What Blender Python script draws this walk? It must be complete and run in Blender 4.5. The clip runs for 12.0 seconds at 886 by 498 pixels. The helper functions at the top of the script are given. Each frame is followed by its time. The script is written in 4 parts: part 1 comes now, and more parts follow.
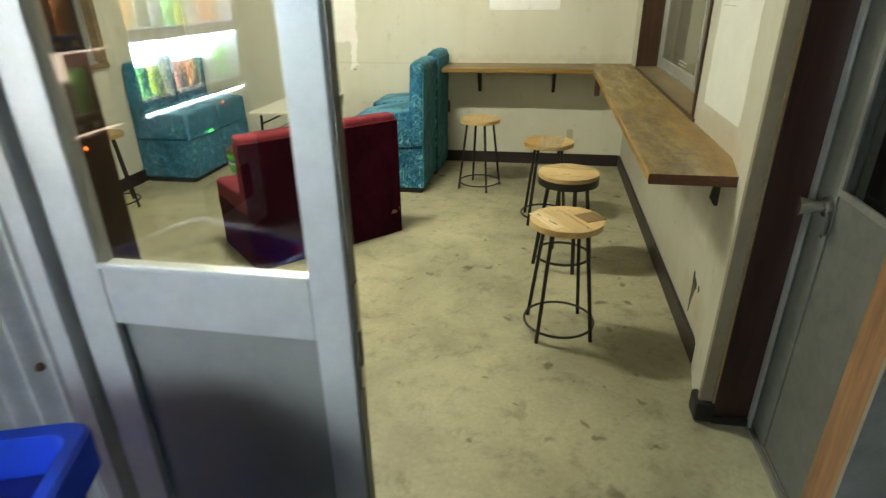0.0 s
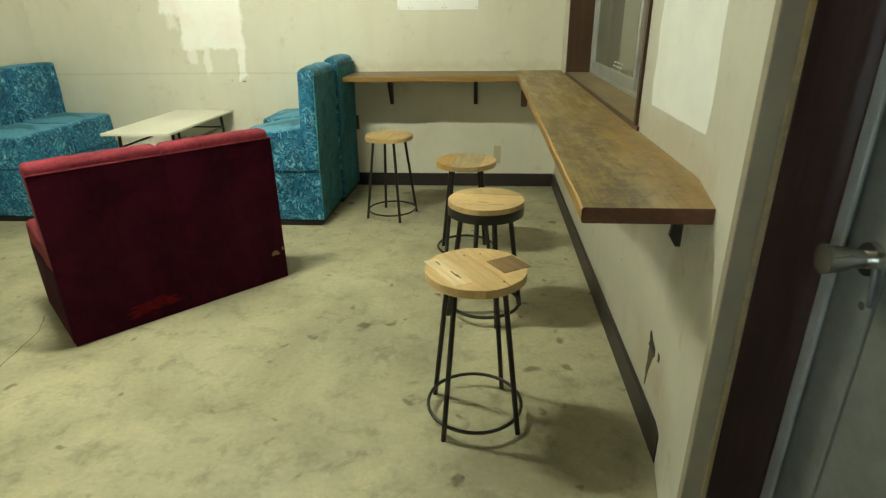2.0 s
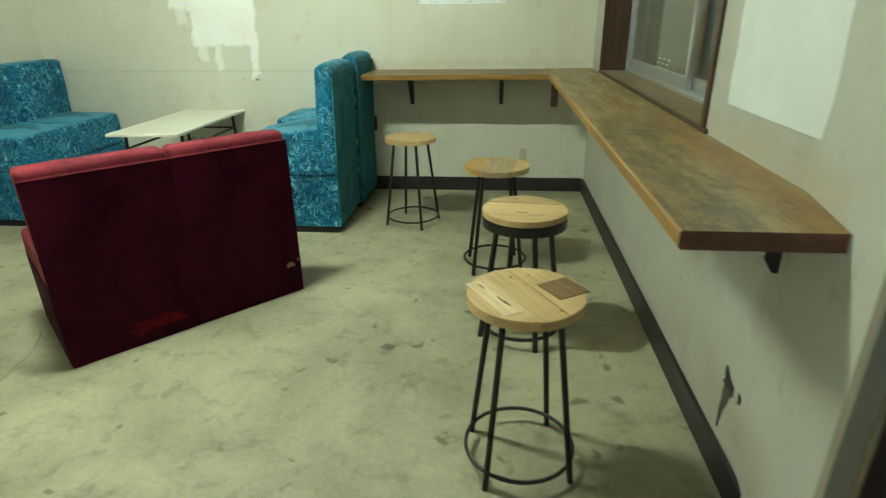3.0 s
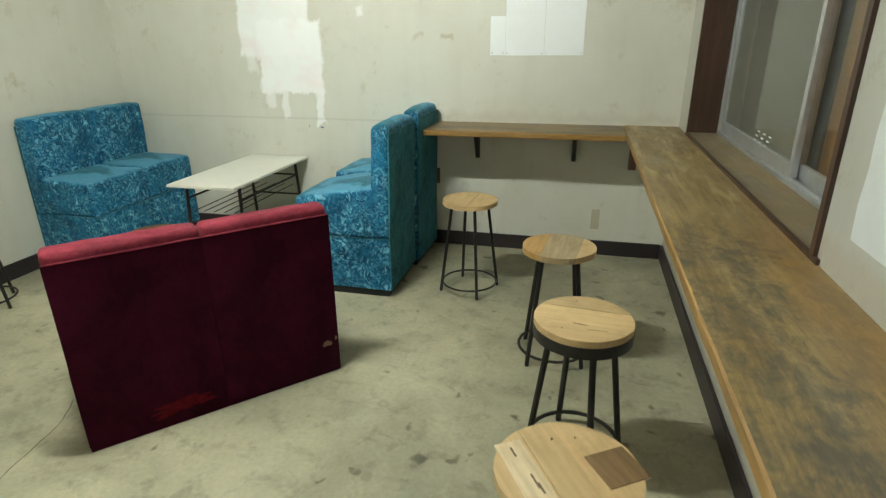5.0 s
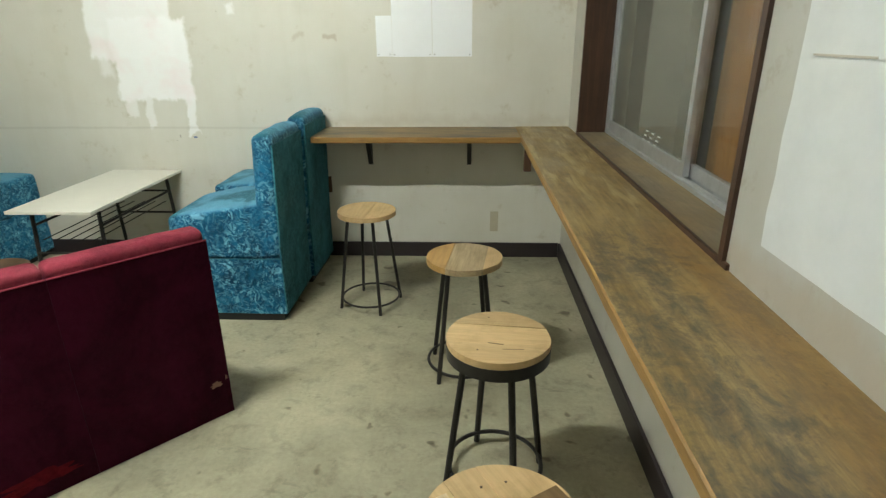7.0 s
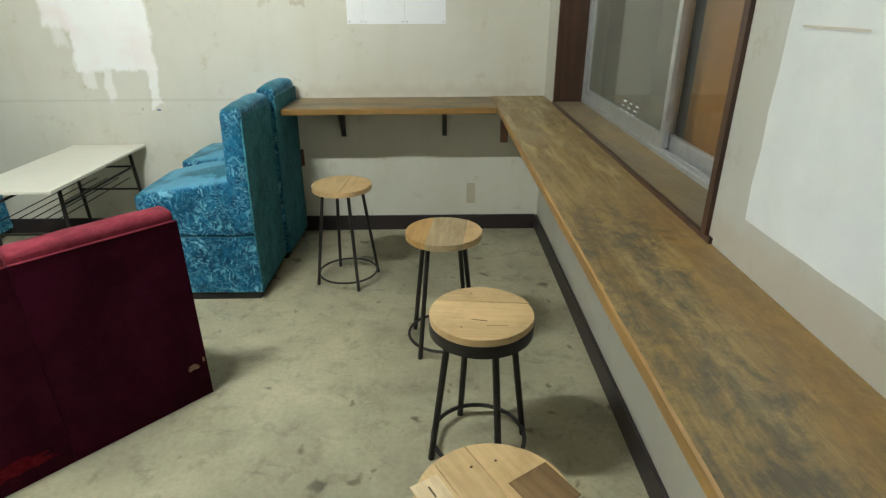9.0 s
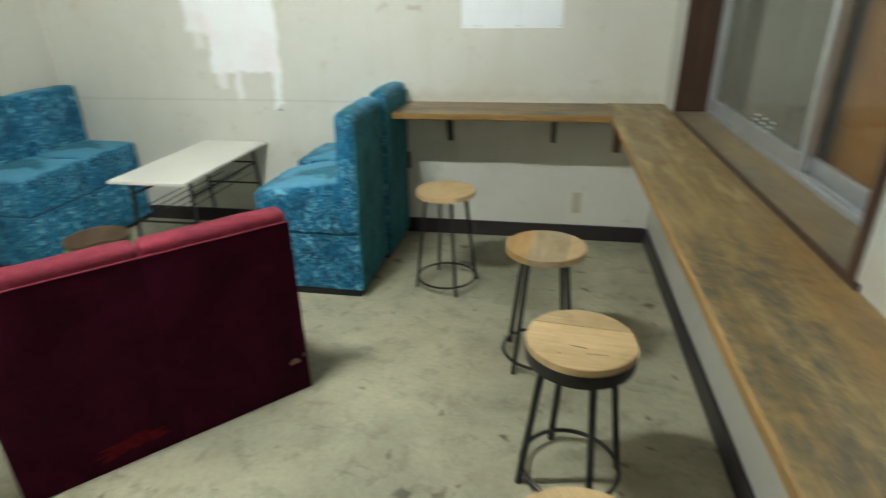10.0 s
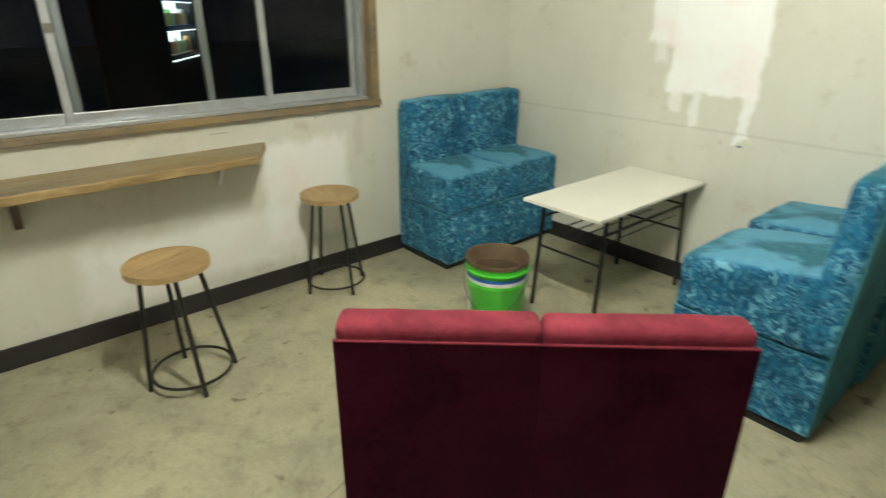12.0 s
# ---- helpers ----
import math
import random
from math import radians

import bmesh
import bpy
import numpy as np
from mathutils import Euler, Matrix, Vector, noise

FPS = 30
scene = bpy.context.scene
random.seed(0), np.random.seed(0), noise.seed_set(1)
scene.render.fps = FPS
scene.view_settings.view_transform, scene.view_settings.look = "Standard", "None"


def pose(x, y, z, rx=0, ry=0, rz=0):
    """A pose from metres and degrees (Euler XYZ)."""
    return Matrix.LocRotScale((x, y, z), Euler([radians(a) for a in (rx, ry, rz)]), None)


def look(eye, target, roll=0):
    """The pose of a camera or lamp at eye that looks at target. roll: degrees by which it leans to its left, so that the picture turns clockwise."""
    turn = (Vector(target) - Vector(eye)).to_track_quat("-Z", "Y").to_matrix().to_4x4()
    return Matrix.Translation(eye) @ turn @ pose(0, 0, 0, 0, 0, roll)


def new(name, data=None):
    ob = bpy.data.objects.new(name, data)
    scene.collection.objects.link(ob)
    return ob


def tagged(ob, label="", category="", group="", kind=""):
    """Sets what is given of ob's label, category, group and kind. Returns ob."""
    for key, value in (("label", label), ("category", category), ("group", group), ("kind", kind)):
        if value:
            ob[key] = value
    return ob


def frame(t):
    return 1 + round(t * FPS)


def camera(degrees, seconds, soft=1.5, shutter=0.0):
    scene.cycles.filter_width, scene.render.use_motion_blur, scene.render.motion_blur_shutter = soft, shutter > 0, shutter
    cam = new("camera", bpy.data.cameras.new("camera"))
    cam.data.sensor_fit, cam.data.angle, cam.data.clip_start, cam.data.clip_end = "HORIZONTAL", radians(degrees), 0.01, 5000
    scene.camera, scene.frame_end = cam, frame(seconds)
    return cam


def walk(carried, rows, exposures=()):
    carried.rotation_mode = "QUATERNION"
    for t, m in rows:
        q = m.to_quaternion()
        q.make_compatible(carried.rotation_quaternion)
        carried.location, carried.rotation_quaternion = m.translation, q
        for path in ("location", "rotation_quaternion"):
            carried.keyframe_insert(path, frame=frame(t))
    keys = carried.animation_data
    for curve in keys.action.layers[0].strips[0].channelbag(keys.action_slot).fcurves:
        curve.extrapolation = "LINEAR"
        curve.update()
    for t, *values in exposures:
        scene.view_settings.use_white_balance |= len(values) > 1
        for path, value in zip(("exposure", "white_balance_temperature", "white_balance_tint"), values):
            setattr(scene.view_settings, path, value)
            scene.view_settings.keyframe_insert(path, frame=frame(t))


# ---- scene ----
cam = camera(76.8, 12.0, 1.25, 0.6)
PATH = [
    (0, (0.955, 0.27, 1.349), (0.63, 2.058, 0.512), -0.8),
    (0.5, (1.008, 0.374, 1.331), (0.723, 2.183, 0.527), -1.0),
    (1, (0.974, 0.568, 1.301), (0.763, 2.387, 0.496), -0.7),
    (1.5, (1.044, 0.811, 1.247), (0.888, 2.644, 0.463), -0.8),
    (2, (1.095, 0.951, 1.188), (0.949, 2.789, 0.412), -0.8),
    (2.5, (1.064, 1.043, 1.146), (0.915, 2.883, 0.375), -0.7),
    (3, (0.989, 1.165, 1.151), (0.811, 3.001, 0.378), -0.8),
    (3.5, (0.949, 1.243, 1.191), (0.7, 3.072, 0.421), -0.6),
    (5.3, (1.053, 1.533, 1.33), (0.6, 3.352, 0.633), -0.5),
    (5.5, (1.051, 1.547, 1.335), (0.612, 3.371, 0.644), -0.5),
    (6, (1.026, 1.575, 1.339), (0.719, 3.429, 0.655), -0.4),
    (6.5, (0.998, 1.618, 1.326), (0.834, 3.486, 0.629), -0.5),
    (7, (1.002, 1.655, 1.325), (0.922, 3.522, 0.611), -0.4),
    (7.5, (1.001, 1.67, 1.319), (0.993, 3.532, 0.588), -0.7),
    (7.7, (0.991, 1.675, 1.309), (1.02, 3.535, 0.576), -0.1),
    (9.5, (0.977, 1.701, 1.354), (0.972, 3.519, 0.522), -0.9),
    (10, (0.968, 1.742, 1.368), (0.634, 3.536, 0.549), -1.1),
    (10.5, (0.779, 1.816, 1.359), (0.125, 3.527, 0.557), -0.1),
    (11, (0.63, 1.901, 1.355), (-0.284, 3.493, 0.564), 0.3),
    (11.5, (0.548, 2.098, 1.338), (-0.642, 3.503, 0.560), 0.3),
    (12, (0.461, 2.219, 1.345), (-0.943, 3.412, 0.567), 0.0),
]

EXPO = [(0.0, 0.85, 7800, 3), (1.0, 0.85, 7850, 1), (2.5, 0.83, 7550, -9), (3.0, 0.78, 6650, -14), (3.5, 0.73, 6400, -11), (5.5, 0.75, 6450, 8), (9.5, 0.73, 6200, 10), (10.5, 0.75, 5980, 10), (12.0, 0.85, 6850, 8)]
walk(cam, [(t, look(eye, target, roll)) for t, eye, target, roll in PATH], EXPO)

# ---- world and lights ----
world = bpy.data.worlds.new("night")
scene.world = world
world.use_nodes = True
world.node_tree.nodes["Background"].inputs[0].default_value = (0.01, 0.012, 0.018, 1)
world.node_tree.nodes["Background"].inputs[1].default_value = 0.3

LAMP = (-0.25, 2.88, 2.33)

# ---- node helpers ----
def material(name, base=(0.5, 0.5, 0.5), rough=0.6, metal=0.0):
    m = bpy.data.materials.new(name)
    m.use_nodes = True
    b = m.node_tree.nodes["Principled BSDF"]
    b.inputs["Base Color"].default_value = (*base, 1)
    b.inputs["Roughness"].default_value = rough
    b.inputs["Metallic"].default_value = metal
    return m, m.node_tree, b


def node(nt, kind, **values):
    n = nt.nodes.new(kind)
    for key, value in values.items():
        n.inputs[key.replace("_", " ")].default_value = value
    return n


def coords(nt, scale=(1, 1, 1), space="Object"):
    c = nt.nodes.new("ShaderNodeTexCoord")
    m = nt.nodes.new("ShaderNodeMapping")
    m.inputs["Scale"].default_value = scale
    nt.links.new(c.outputs[space], m.inputs["Vector"])
    return m.outputs["Vector"]


def grain(nt, vec, scale, detail=5.0, rough=0.6, distortion=0.0):
    n = node(nt, "ShaderNodeTexNoise", Scale=scale, Detail=detail, Roughness=rough, Distortion=distortion)
    nt.links.new(vec, n.inputs["Vector"])
    return n.outputs["Fac"]


def ramp(nt, fac, stops):
    r = nt.nodes.new("ShaderNodeValToRGB")
    el = r.color_ramp.elements
    while len(el) < len(stops):
        el.new(0.5)
    for e, (p, c) in zip(el, stops):
        e.position, e.color = p, (*c, 1) if len(c) == 3 else c
    nt.links.new(fac, r.inputs["Fac"])
    return r.outputs["Color"]


def blend(nt, fac, a, b, kind="MIX"):
    m = nt.nodes.new("ShaderNodeMix")
    m.data_type, m.blend_type = "RGBA", kind
    for sock, v in ((m.inputs[0], fac), (m.inputs[6], a), (m.inputs[7], b)):
        if isinstance(v, (int, float)):
            sock.default_value = v
        elif isinstance(v, tuple):
            sock.default_value = (*v, 1)
        else:
            nt.links.new(v, sock)
    return m.outputs[2]


def calc(nt, op, a, b=0.0, c=None, clamp=False):
    m = nt.nodes.new("ShaderNodeMath")
    m.operation, m.use_clamp = op, clamp
    for sock, v in zip(m.inputs, (a, b, c)):
        if v is None:
            continue
        if isinstance(v, (int, float)):
            sock.default_value = v
        else:
            nt.links.new(v, sock)
    return m.outputs[0]


def bump(nt, b, height, strength=0.3, distance=0.01):
    n = node(nt, "ShaderNodeBump", Strength=strength, Distance=distance)
    nt.links.new(height, n.inputs["Height"])
    nt.links.new(n.outputs["Normal"], b.inputs["Normal"])


def grey(v):
    return (v, v, v)


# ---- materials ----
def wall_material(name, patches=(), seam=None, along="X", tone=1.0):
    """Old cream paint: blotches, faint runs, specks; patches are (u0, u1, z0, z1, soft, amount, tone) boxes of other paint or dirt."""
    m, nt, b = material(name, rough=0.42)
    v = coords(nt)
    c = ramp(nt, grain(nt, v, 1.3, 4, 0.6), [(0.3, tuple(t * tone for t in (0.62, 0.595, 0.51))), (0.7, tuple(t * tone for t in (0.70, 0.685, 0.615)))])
    runs = grain(nt, coords(nt, (9, 9, 0.9)), 1.0, 4, 0.6)
    c = blend(nt, 1.0, c, ramp(nt, runs, [(0.28, (0.965, 0.96, 0.94)), (0.5, grey(1.0))]), "MULTIPLY")
    spots = grain(nt, v, 5.0, 6, 0.72)
    c = blend(nt, 1.0, c, ramp(nt, spots, [(0.28, (0.78, 0.73, 0.63)), (0.42, grey(1.0))]), "MULTIPLY")
    vor = node(nt, "ShaderNodeTexVoronoi", Scale=3.1)
    nt.links.new(v, vor.inputs["Vector"])
    c = blend(nt, 1.0, c, ramp(nt, vor.outputs["Distance"], [(0.012, (0.35, 0.3, 0.25)), (0.02, grey(1.0))]), "MULTIPLY")
    if patches:
        warp = grain(nt, v, 7.0, 5, 0.62)
        sep = nt.nodes.new("ShaderNodeSeparateXYZ")
        nt.links.new(v, sep.inputs[0])
        px = calc(nt, "ADD", sep.outputs[along], calc(nt, "MULTIPLY_ADD", warp, 0.10, -0.05))
        pz = calc(nt, "ADD", sep.outputs["Z"], calc(nt, "MULTIPLY_ADD", grain(nt, coords(nt, (1, 1, 0.35)), 10.0, 4), 0.14, -0.07))
        white = ramp(nt, grain(nt, v, 4.0, 3), [(0.36, (0.93, 0.86, 0.86)), (0.52, (0.94, 0.94, 0.93))])
        for x0, x1, z0, z1, soft, amount, paint in patches:
            ax, az = (px, pz) if soft > 0.004 else (sep.outputs[along], sep.outputs["Z"])
            dx = calc(nt, "SUBTRACT", abs(x1 - x0) / 2, calc(nt, "ABSOLUTE", calc(nt, "SUBTRACT", ax, (x0 + x1) / 2)))
            dz = calc(nt, "SUBTRACT", abs(z1 - z0) / 2, calc(nt, "ABSOLUTE", calc(nt, "SUBTRACT", az, (z0 + z1) / 2)))
            d = calc(nt, "MULTIPLY", calc(nt, "DIVIDE", calc(nt, "MINIMUM", dx, dz), soft, clamp=True), amount)
            c = blend(nt, d, c, white if paint is None else paint)
    if seam is not None:
        sep2 = nt.nodes.new("ShaderNodeSeparateXYZ")
        nt.links.new(v, sep2.inputs[0])
        wob = calc(nt, "MULTIPLY_ADD", grain(nt, v, 2.5), 0.02, seam - 0.01)
        d = calc(nt, "ABSOLUTE", calc(nt, "SUBTRACT", sep2.outputs["Z"], wob))
        left = calc(nt, "LESS_THAN", sep2.outputs["X"], 0.15)
        f = calc(nt, "MULTIPLY", calc(nt, "SUBTRACT", 1.0, calc(nt, "DIVIDE", d, 0.010, clamp=True)), calc(nt, "MULTIPLY", left, 0.28))
        c = blend(nt, f, c, (0.36, 0.33, 0.27))
    nt.links.new(c, b.inputs["Base Color"])
    nt.links.new(ramp(nt, spots, [(0.3, grey(0.5)), (0.7, grey(0.36))]), b.inputs["Roughness"])
    bump(nt, b, blend(nt, 0.5, grain(nt, v, 60, 3), grain(nt, v, 4, 3)), 0.12, 0.01)
    return m


def concrete_material(name, light=(0.50, 0.465, 0.335), dark=(0.30, 0.275, 0.195)):
    m, nt, b = material(name, rough=0.55)
    v = coords(nt)
    c = ramp(nt, grain(nt, v, 1.7, 6, 0.62, 0.6), [(0.32, dark), (0.66, light)])
    c = blend(nt, 1.0, c, ramp(nt, grain(nt, v, 9, 7, 0.7, 0.3), [(0.28, grey(0.62)), (0.48, grey(1.04))]), "MULTIPLY")
    c = blend(nt, 1.0, c, ramp(nt, grain(nt, v, 55, 3, 0.6), [(0.3, grey(0.9)), (0.7, grey(1.06))]), "MULTIPLY")
    c = blend(nt, 1.0, c, ramp(nt, grain(nt, v, 0.75, 5, 0.6, 0.5), [(0.36, (0.80, 0.82, 0.80)), (0.62, (1.06, 1.05, 1.0))]), "MULTIPLY")
    c = blend(nt, ramp(nt, grain(nt, coords(nt, (1.0, 1.6, 1.0)), 5.5, 8, 0.74, 1.0), [(0.60, grey(0.0)), (0.72, grey(0.6))]), c, (0.135, 0.125, 0.095))
    warp = nt.nodes.new("ShaderNodeMix")
    warp.data_type = "VECTOR"
    warp.inputs[0].default_value = 0.11
    noise_v = node(nt, "ShaderNodeTexNoise", Scale=12.0)
    nt.links.new(v, noise_v.inputs["Vector"])
    nt.links.new(v, warp.inputs[4])
    nt.links.new(noise_v.outputs["Color"], warp.inputs[5])
    for scale, size, tone in ((3.7, 0.15, (0.28, 0.26, 0.24)), (6.3, 0.15, (0.36, 0.33, 0.29)), (2.3, 0.075, (0.15, 0.14, 0.13)), (9.5, 0.16, (0.42, 0.40, 0.36))):
        vor = node(nt, "ShaderNodeTexVoronoi", Scale=scale)
        nt.links.new(warp.outputs[1], vor.inputs["Vector"])
        pick = nt.nodes.new("ShaderNodeSeparateColor")
        nt.links.new(vor.outputs["Color"], pick.inputs[0])
        some = calc(nt, "LESS_THAN", pick.outputs[0], 0.42)
        near = calc(nt, "SUBTRACT", 1.0, calc(nt, "DIVIDE", vor.outputs["Distance"], size, clamp=True))
        f = calc(nt, "MULTIPLY", calc(nt, "MULTIPLY", calc(nt, "MULTIPLY", near, 2.2, clamp=True), some), 0.8)
        c = blend(nt, f, c, blend(nt, 1.0, c, tone, "MULTIPLY"))
    nt.links.new(c, b.inputs["Base Color"])
    nt.links.new(ramp(nt, grain(nt, v, 3, 4), [(0.3, grey(0.42)), (0.7, grey(0.62))]), b.inputs["Roughness"])
    bump(nt, b, grain(nt, v, 25, 6, 0.7), 0.18, 0.01)
    return m


def wood_material(name, light, dark, axis="X", rough=0.5, stain=None, stain_amount=0.6, vary=0.0, fine=0.8):
    m, nt, b = material(name, rough=rough)
    stretch = {"X": (1.2, 16, 16), "Y": (16, 1.2, 16), "Z": (16, 16, 1.2)}[axis]
    v = coords(nt, stretch)
    c = ramp(nt, grain(nt, v, 1.6, 6, 0.65, 1.2), [(0.3, dark), (0.68, light)])
    c = blend(nt, 1.0, c, ramp(nt, grain(nt, v, 7, 4, 0.6), [(0.3, grey(fine)), (0.6, grey(1.05))]), "MULTIPLY")
    w = coords(nt)
    c = blend(nt, 1.0, c, ramp(nt, grain(nt, w, 9, 5, 0.65, 0.4), [(0.32, (0.86, 0.84, 0.8)), (0.52, grey(1.02))]), "MULTIPLY")
    if stain:
        worn = grain(nt, coords(nt, tuple(0.8 if s < 2 else 1.6 for s in stretch)), 1.6, 5, 0.6, 0.8)
        c = blend(nt, ramp(nt, worn, [(0.42, grey(0)), (0.62, grey(0.7))]), c, (0.34, 0.225, 0.085))
        g = grain(nt, coords(nt, tuple(0.5 if s < 2 else 1.3 for s in stretch)), 4.2, 7, 0.72, 0.6)
        c = blend(nt, ramp(nt, g, [(0.44, grey(0)), (0.62, grey(stain_amount))]), c, stain)
        g2 = grain(nt, w, 16, 5, 0.7)
        c = blend(nt, ramp(nt, g2, [(0.60, grey(0)), (0.74, grey(0.5))]), c, (0.05, 0.045, 0.04))
    if vary:
        info = nt.nodes.new("ShaderNodeObjectInfo")
        c = blend(nt, 1.0, c, ramp(nt, info.outputs["Random"], [(0.0, grey(1 - vary)), (1.0, grey(1 + vary))]), "MULTIPLY")
    nt.links.new(c, b.inputs["Base Color"])
    bump(nt, b, grain(nt, v, 5, 5, 0.6), 0.15, 0.004)
    return m


def counter_material(name):
    """Old varnished board, x along its length and y from front to wall: dull olive where used, smeared dark and orange towards its free end."""
    m, nt, b = material(name, rough=0.45)
    v = coords(nt, (1.2, 16, 16))
    c = ramp(nt, grain(nt, v, 1.6, 6, 0.65, 1.2), [(0.3, (0.22, 0.145, 0.055)), (0.68, (0.40, 0.285, 0.12))])
    c = blend(nt, 1.0, c, ramp(nt, grain(nt, v, 7, 4, 0.6), [(0.3, grey(0.8)), (0.6, grey(1.05))]), "MULTIPLY")
    w = coords(nt)
    sep = nt.nodes.new("ShaderNodeSeparateXYZ")
    nt.links.new(w, sep.inputs[0])
    warp = grain(nt, coords(nt, (2.0, 6, 6)), 1.6, 6, 0.65)
    xx = calc(nt, "ADD", sep.outputs["X"], calc(nt, "MULTIPLY_ADD", warp, 0.5, -0.25))
    yy = calc(nt, "ADD", sep.outputs["Y"], calc(nt, "MULTIPLY_ADD", grain(nt, coords(nt, (2.5, 9, 9)), 1.5, 6, 0.7), 0.22, -0.11))
    end = calc(nt, "DIVIDE", calc(nt, "SUBTRACT", xx, 1.78), 0.22, clamp=True)
    wall = calc(nt, "DIVIDE", calc(nt, "SUBTRACT", yy, 0.15), 0.07, clamp=True)
    c = blend(nt, calc(nt, "MULTIPLY", calc(nt, "MULTIPLY", end, wall), 0.65), c, (0.33, 0.185, 0.058))
    smear = ramp(nt, grain(nt, coords(nt, (3.6, 5, 5)), 3.0, 8, 0.76, 0.3), [(0.42, grey(0.0)), (0.60, grey(0.9))])
    most = calc(nt, "MULTIPLY_ADD", calc(nt, "MULTIPLY", end, calc(nt, "MULTIPLY_ADD", wall, -0.75, 1.0)), 0.65, 0.32)
    c = blend(nt, calc(nt, "MULTIPLY", smear, most), c, (0.085, 0.072, 0.055))
    pale = ramp(nt, grain(nt, coords(nt, (1.0, 8, 8)), 2.7, 5, 0.6, 0.4), [(0.54, grey(0.0)), (0.66, grey(0.7))])
    c = blend(nt, calc(nt, "MULTIPLY", pale, calc(nt, "MULTIPLY_ADD", end, -0.75, 1.0)), c, (0.50, 0.40, 0.20))
    c = blend(nt, ramp(nt, grain(nt, w, 24, 6, 0.72), [(0.58, grey(0)), (0.74, grey(0.55))]), c, (0.05, 0.045, 0.04))
    nt.links.new(c, b.inputs["Base Color"])
    nt.links.new(ramp(nt, warp, [(0.35, grey(0.55)), (0.65, grey(0.34))]), b.inputs["Roughness"])
    bump(nt, b, blend(nt, 0.4, grain(nt, v, 5, 5, 0.6), grain(nt, w, 30, 4)), 0.2, 0.004)
    return m


def velvet_material(name, deep, mid, light, scale, sheen, amount=1.0, worn=0.0, gloss=0.12):
    """Crushed pile: clusters of thin curled bright strokes over a mid tone with deeper hollows; worn smooths up-facing
    tops and paints them paler, as lit from above.
    """
    m, nt, b = material(name, rough=0.7)
    v = coords(nt, (1, 1, 0.8))
    g = grain(nt, v, scale, 2, 0.5, 2.0)
    ridge = calc(nt, "SUBTRACT", 1.0, calc(nt, "MULTIPLY", calc(nt, "ABSOLUTE", calc(nt, "SUBTRACT", g, 0.5)), 17.0), clamp=True)
    g2 = grain(nt, coords(nt, (1.3, 1.3, 0.8)), scale * 2.0, 2, 0.5, 2.4)
    ridge2 = calc(nt, "SUBTRACT", 1.0, calc(nt, "MULTIPLY", calc(nt, "ABSOLUTE", calc(nt, "SUBTRACT", g2, 0.48)), 14.0), clamp=True)
    gate = ramp(nt, grain(nt, v, scale * 0.33, 4, 0.65, 0.8), [(0.38, grey(0.10)), (0.56, grey(1.0))])
    streak = calc(nt, "MULTIPLY", calc(nt, "MAXIMUM", ridge, ridge2), gate)
    hollow = grain(nt, v, scale * 0.8, 4, 0.65, 1.4)
    c = ramp(nt, hollow, [(0.34, deep), (0.58, mid)])
    pile = ramp(nt, grain(nt, v, 3.2, 4, 0.6, 0.6), [(0.36, grey(0.62)), (0.64, grey(1.3))])
    c = blend(nt, 1.0, c, pile, "MULTIPLY")
    up = None
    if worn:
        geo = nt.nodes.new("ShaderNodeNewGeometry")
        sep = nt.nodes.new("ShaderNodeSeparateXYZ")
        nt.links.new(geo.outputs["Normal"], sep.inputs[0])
        # faces turned up take a lighter nap tone, light put into the colour
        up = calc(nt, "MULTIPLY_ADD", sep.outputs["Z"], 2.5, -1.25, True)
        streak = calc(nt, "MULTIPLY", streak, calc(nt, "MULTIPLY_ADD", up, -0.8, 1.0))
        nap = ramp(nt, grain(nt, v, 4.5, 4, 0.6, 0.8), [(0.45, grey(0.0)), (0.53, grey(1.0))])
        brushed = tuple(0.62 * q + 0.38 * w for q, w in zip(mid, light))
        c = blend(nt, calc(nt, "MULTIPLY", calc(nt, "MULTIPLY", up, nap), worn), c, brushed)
    c = blend(nt, calc(nt, "MULTIPLY", streak, amount), c, light)
    nt.links.new(c, b.inputs["Base Color"])
    b.inputs["Sheen Weight"].default_value = sheen
    b.inputs["Specular IOR Level"].default_value = gloss
    b.inputs["Sheen Roughness"].default_value = 0.45
    b.inputs["Sheen Tint"].default_value = (*light, 1)
    bump(nt, b, blend(nt, 0.6, streak, hollow), 0.5, 0.005)
    return m


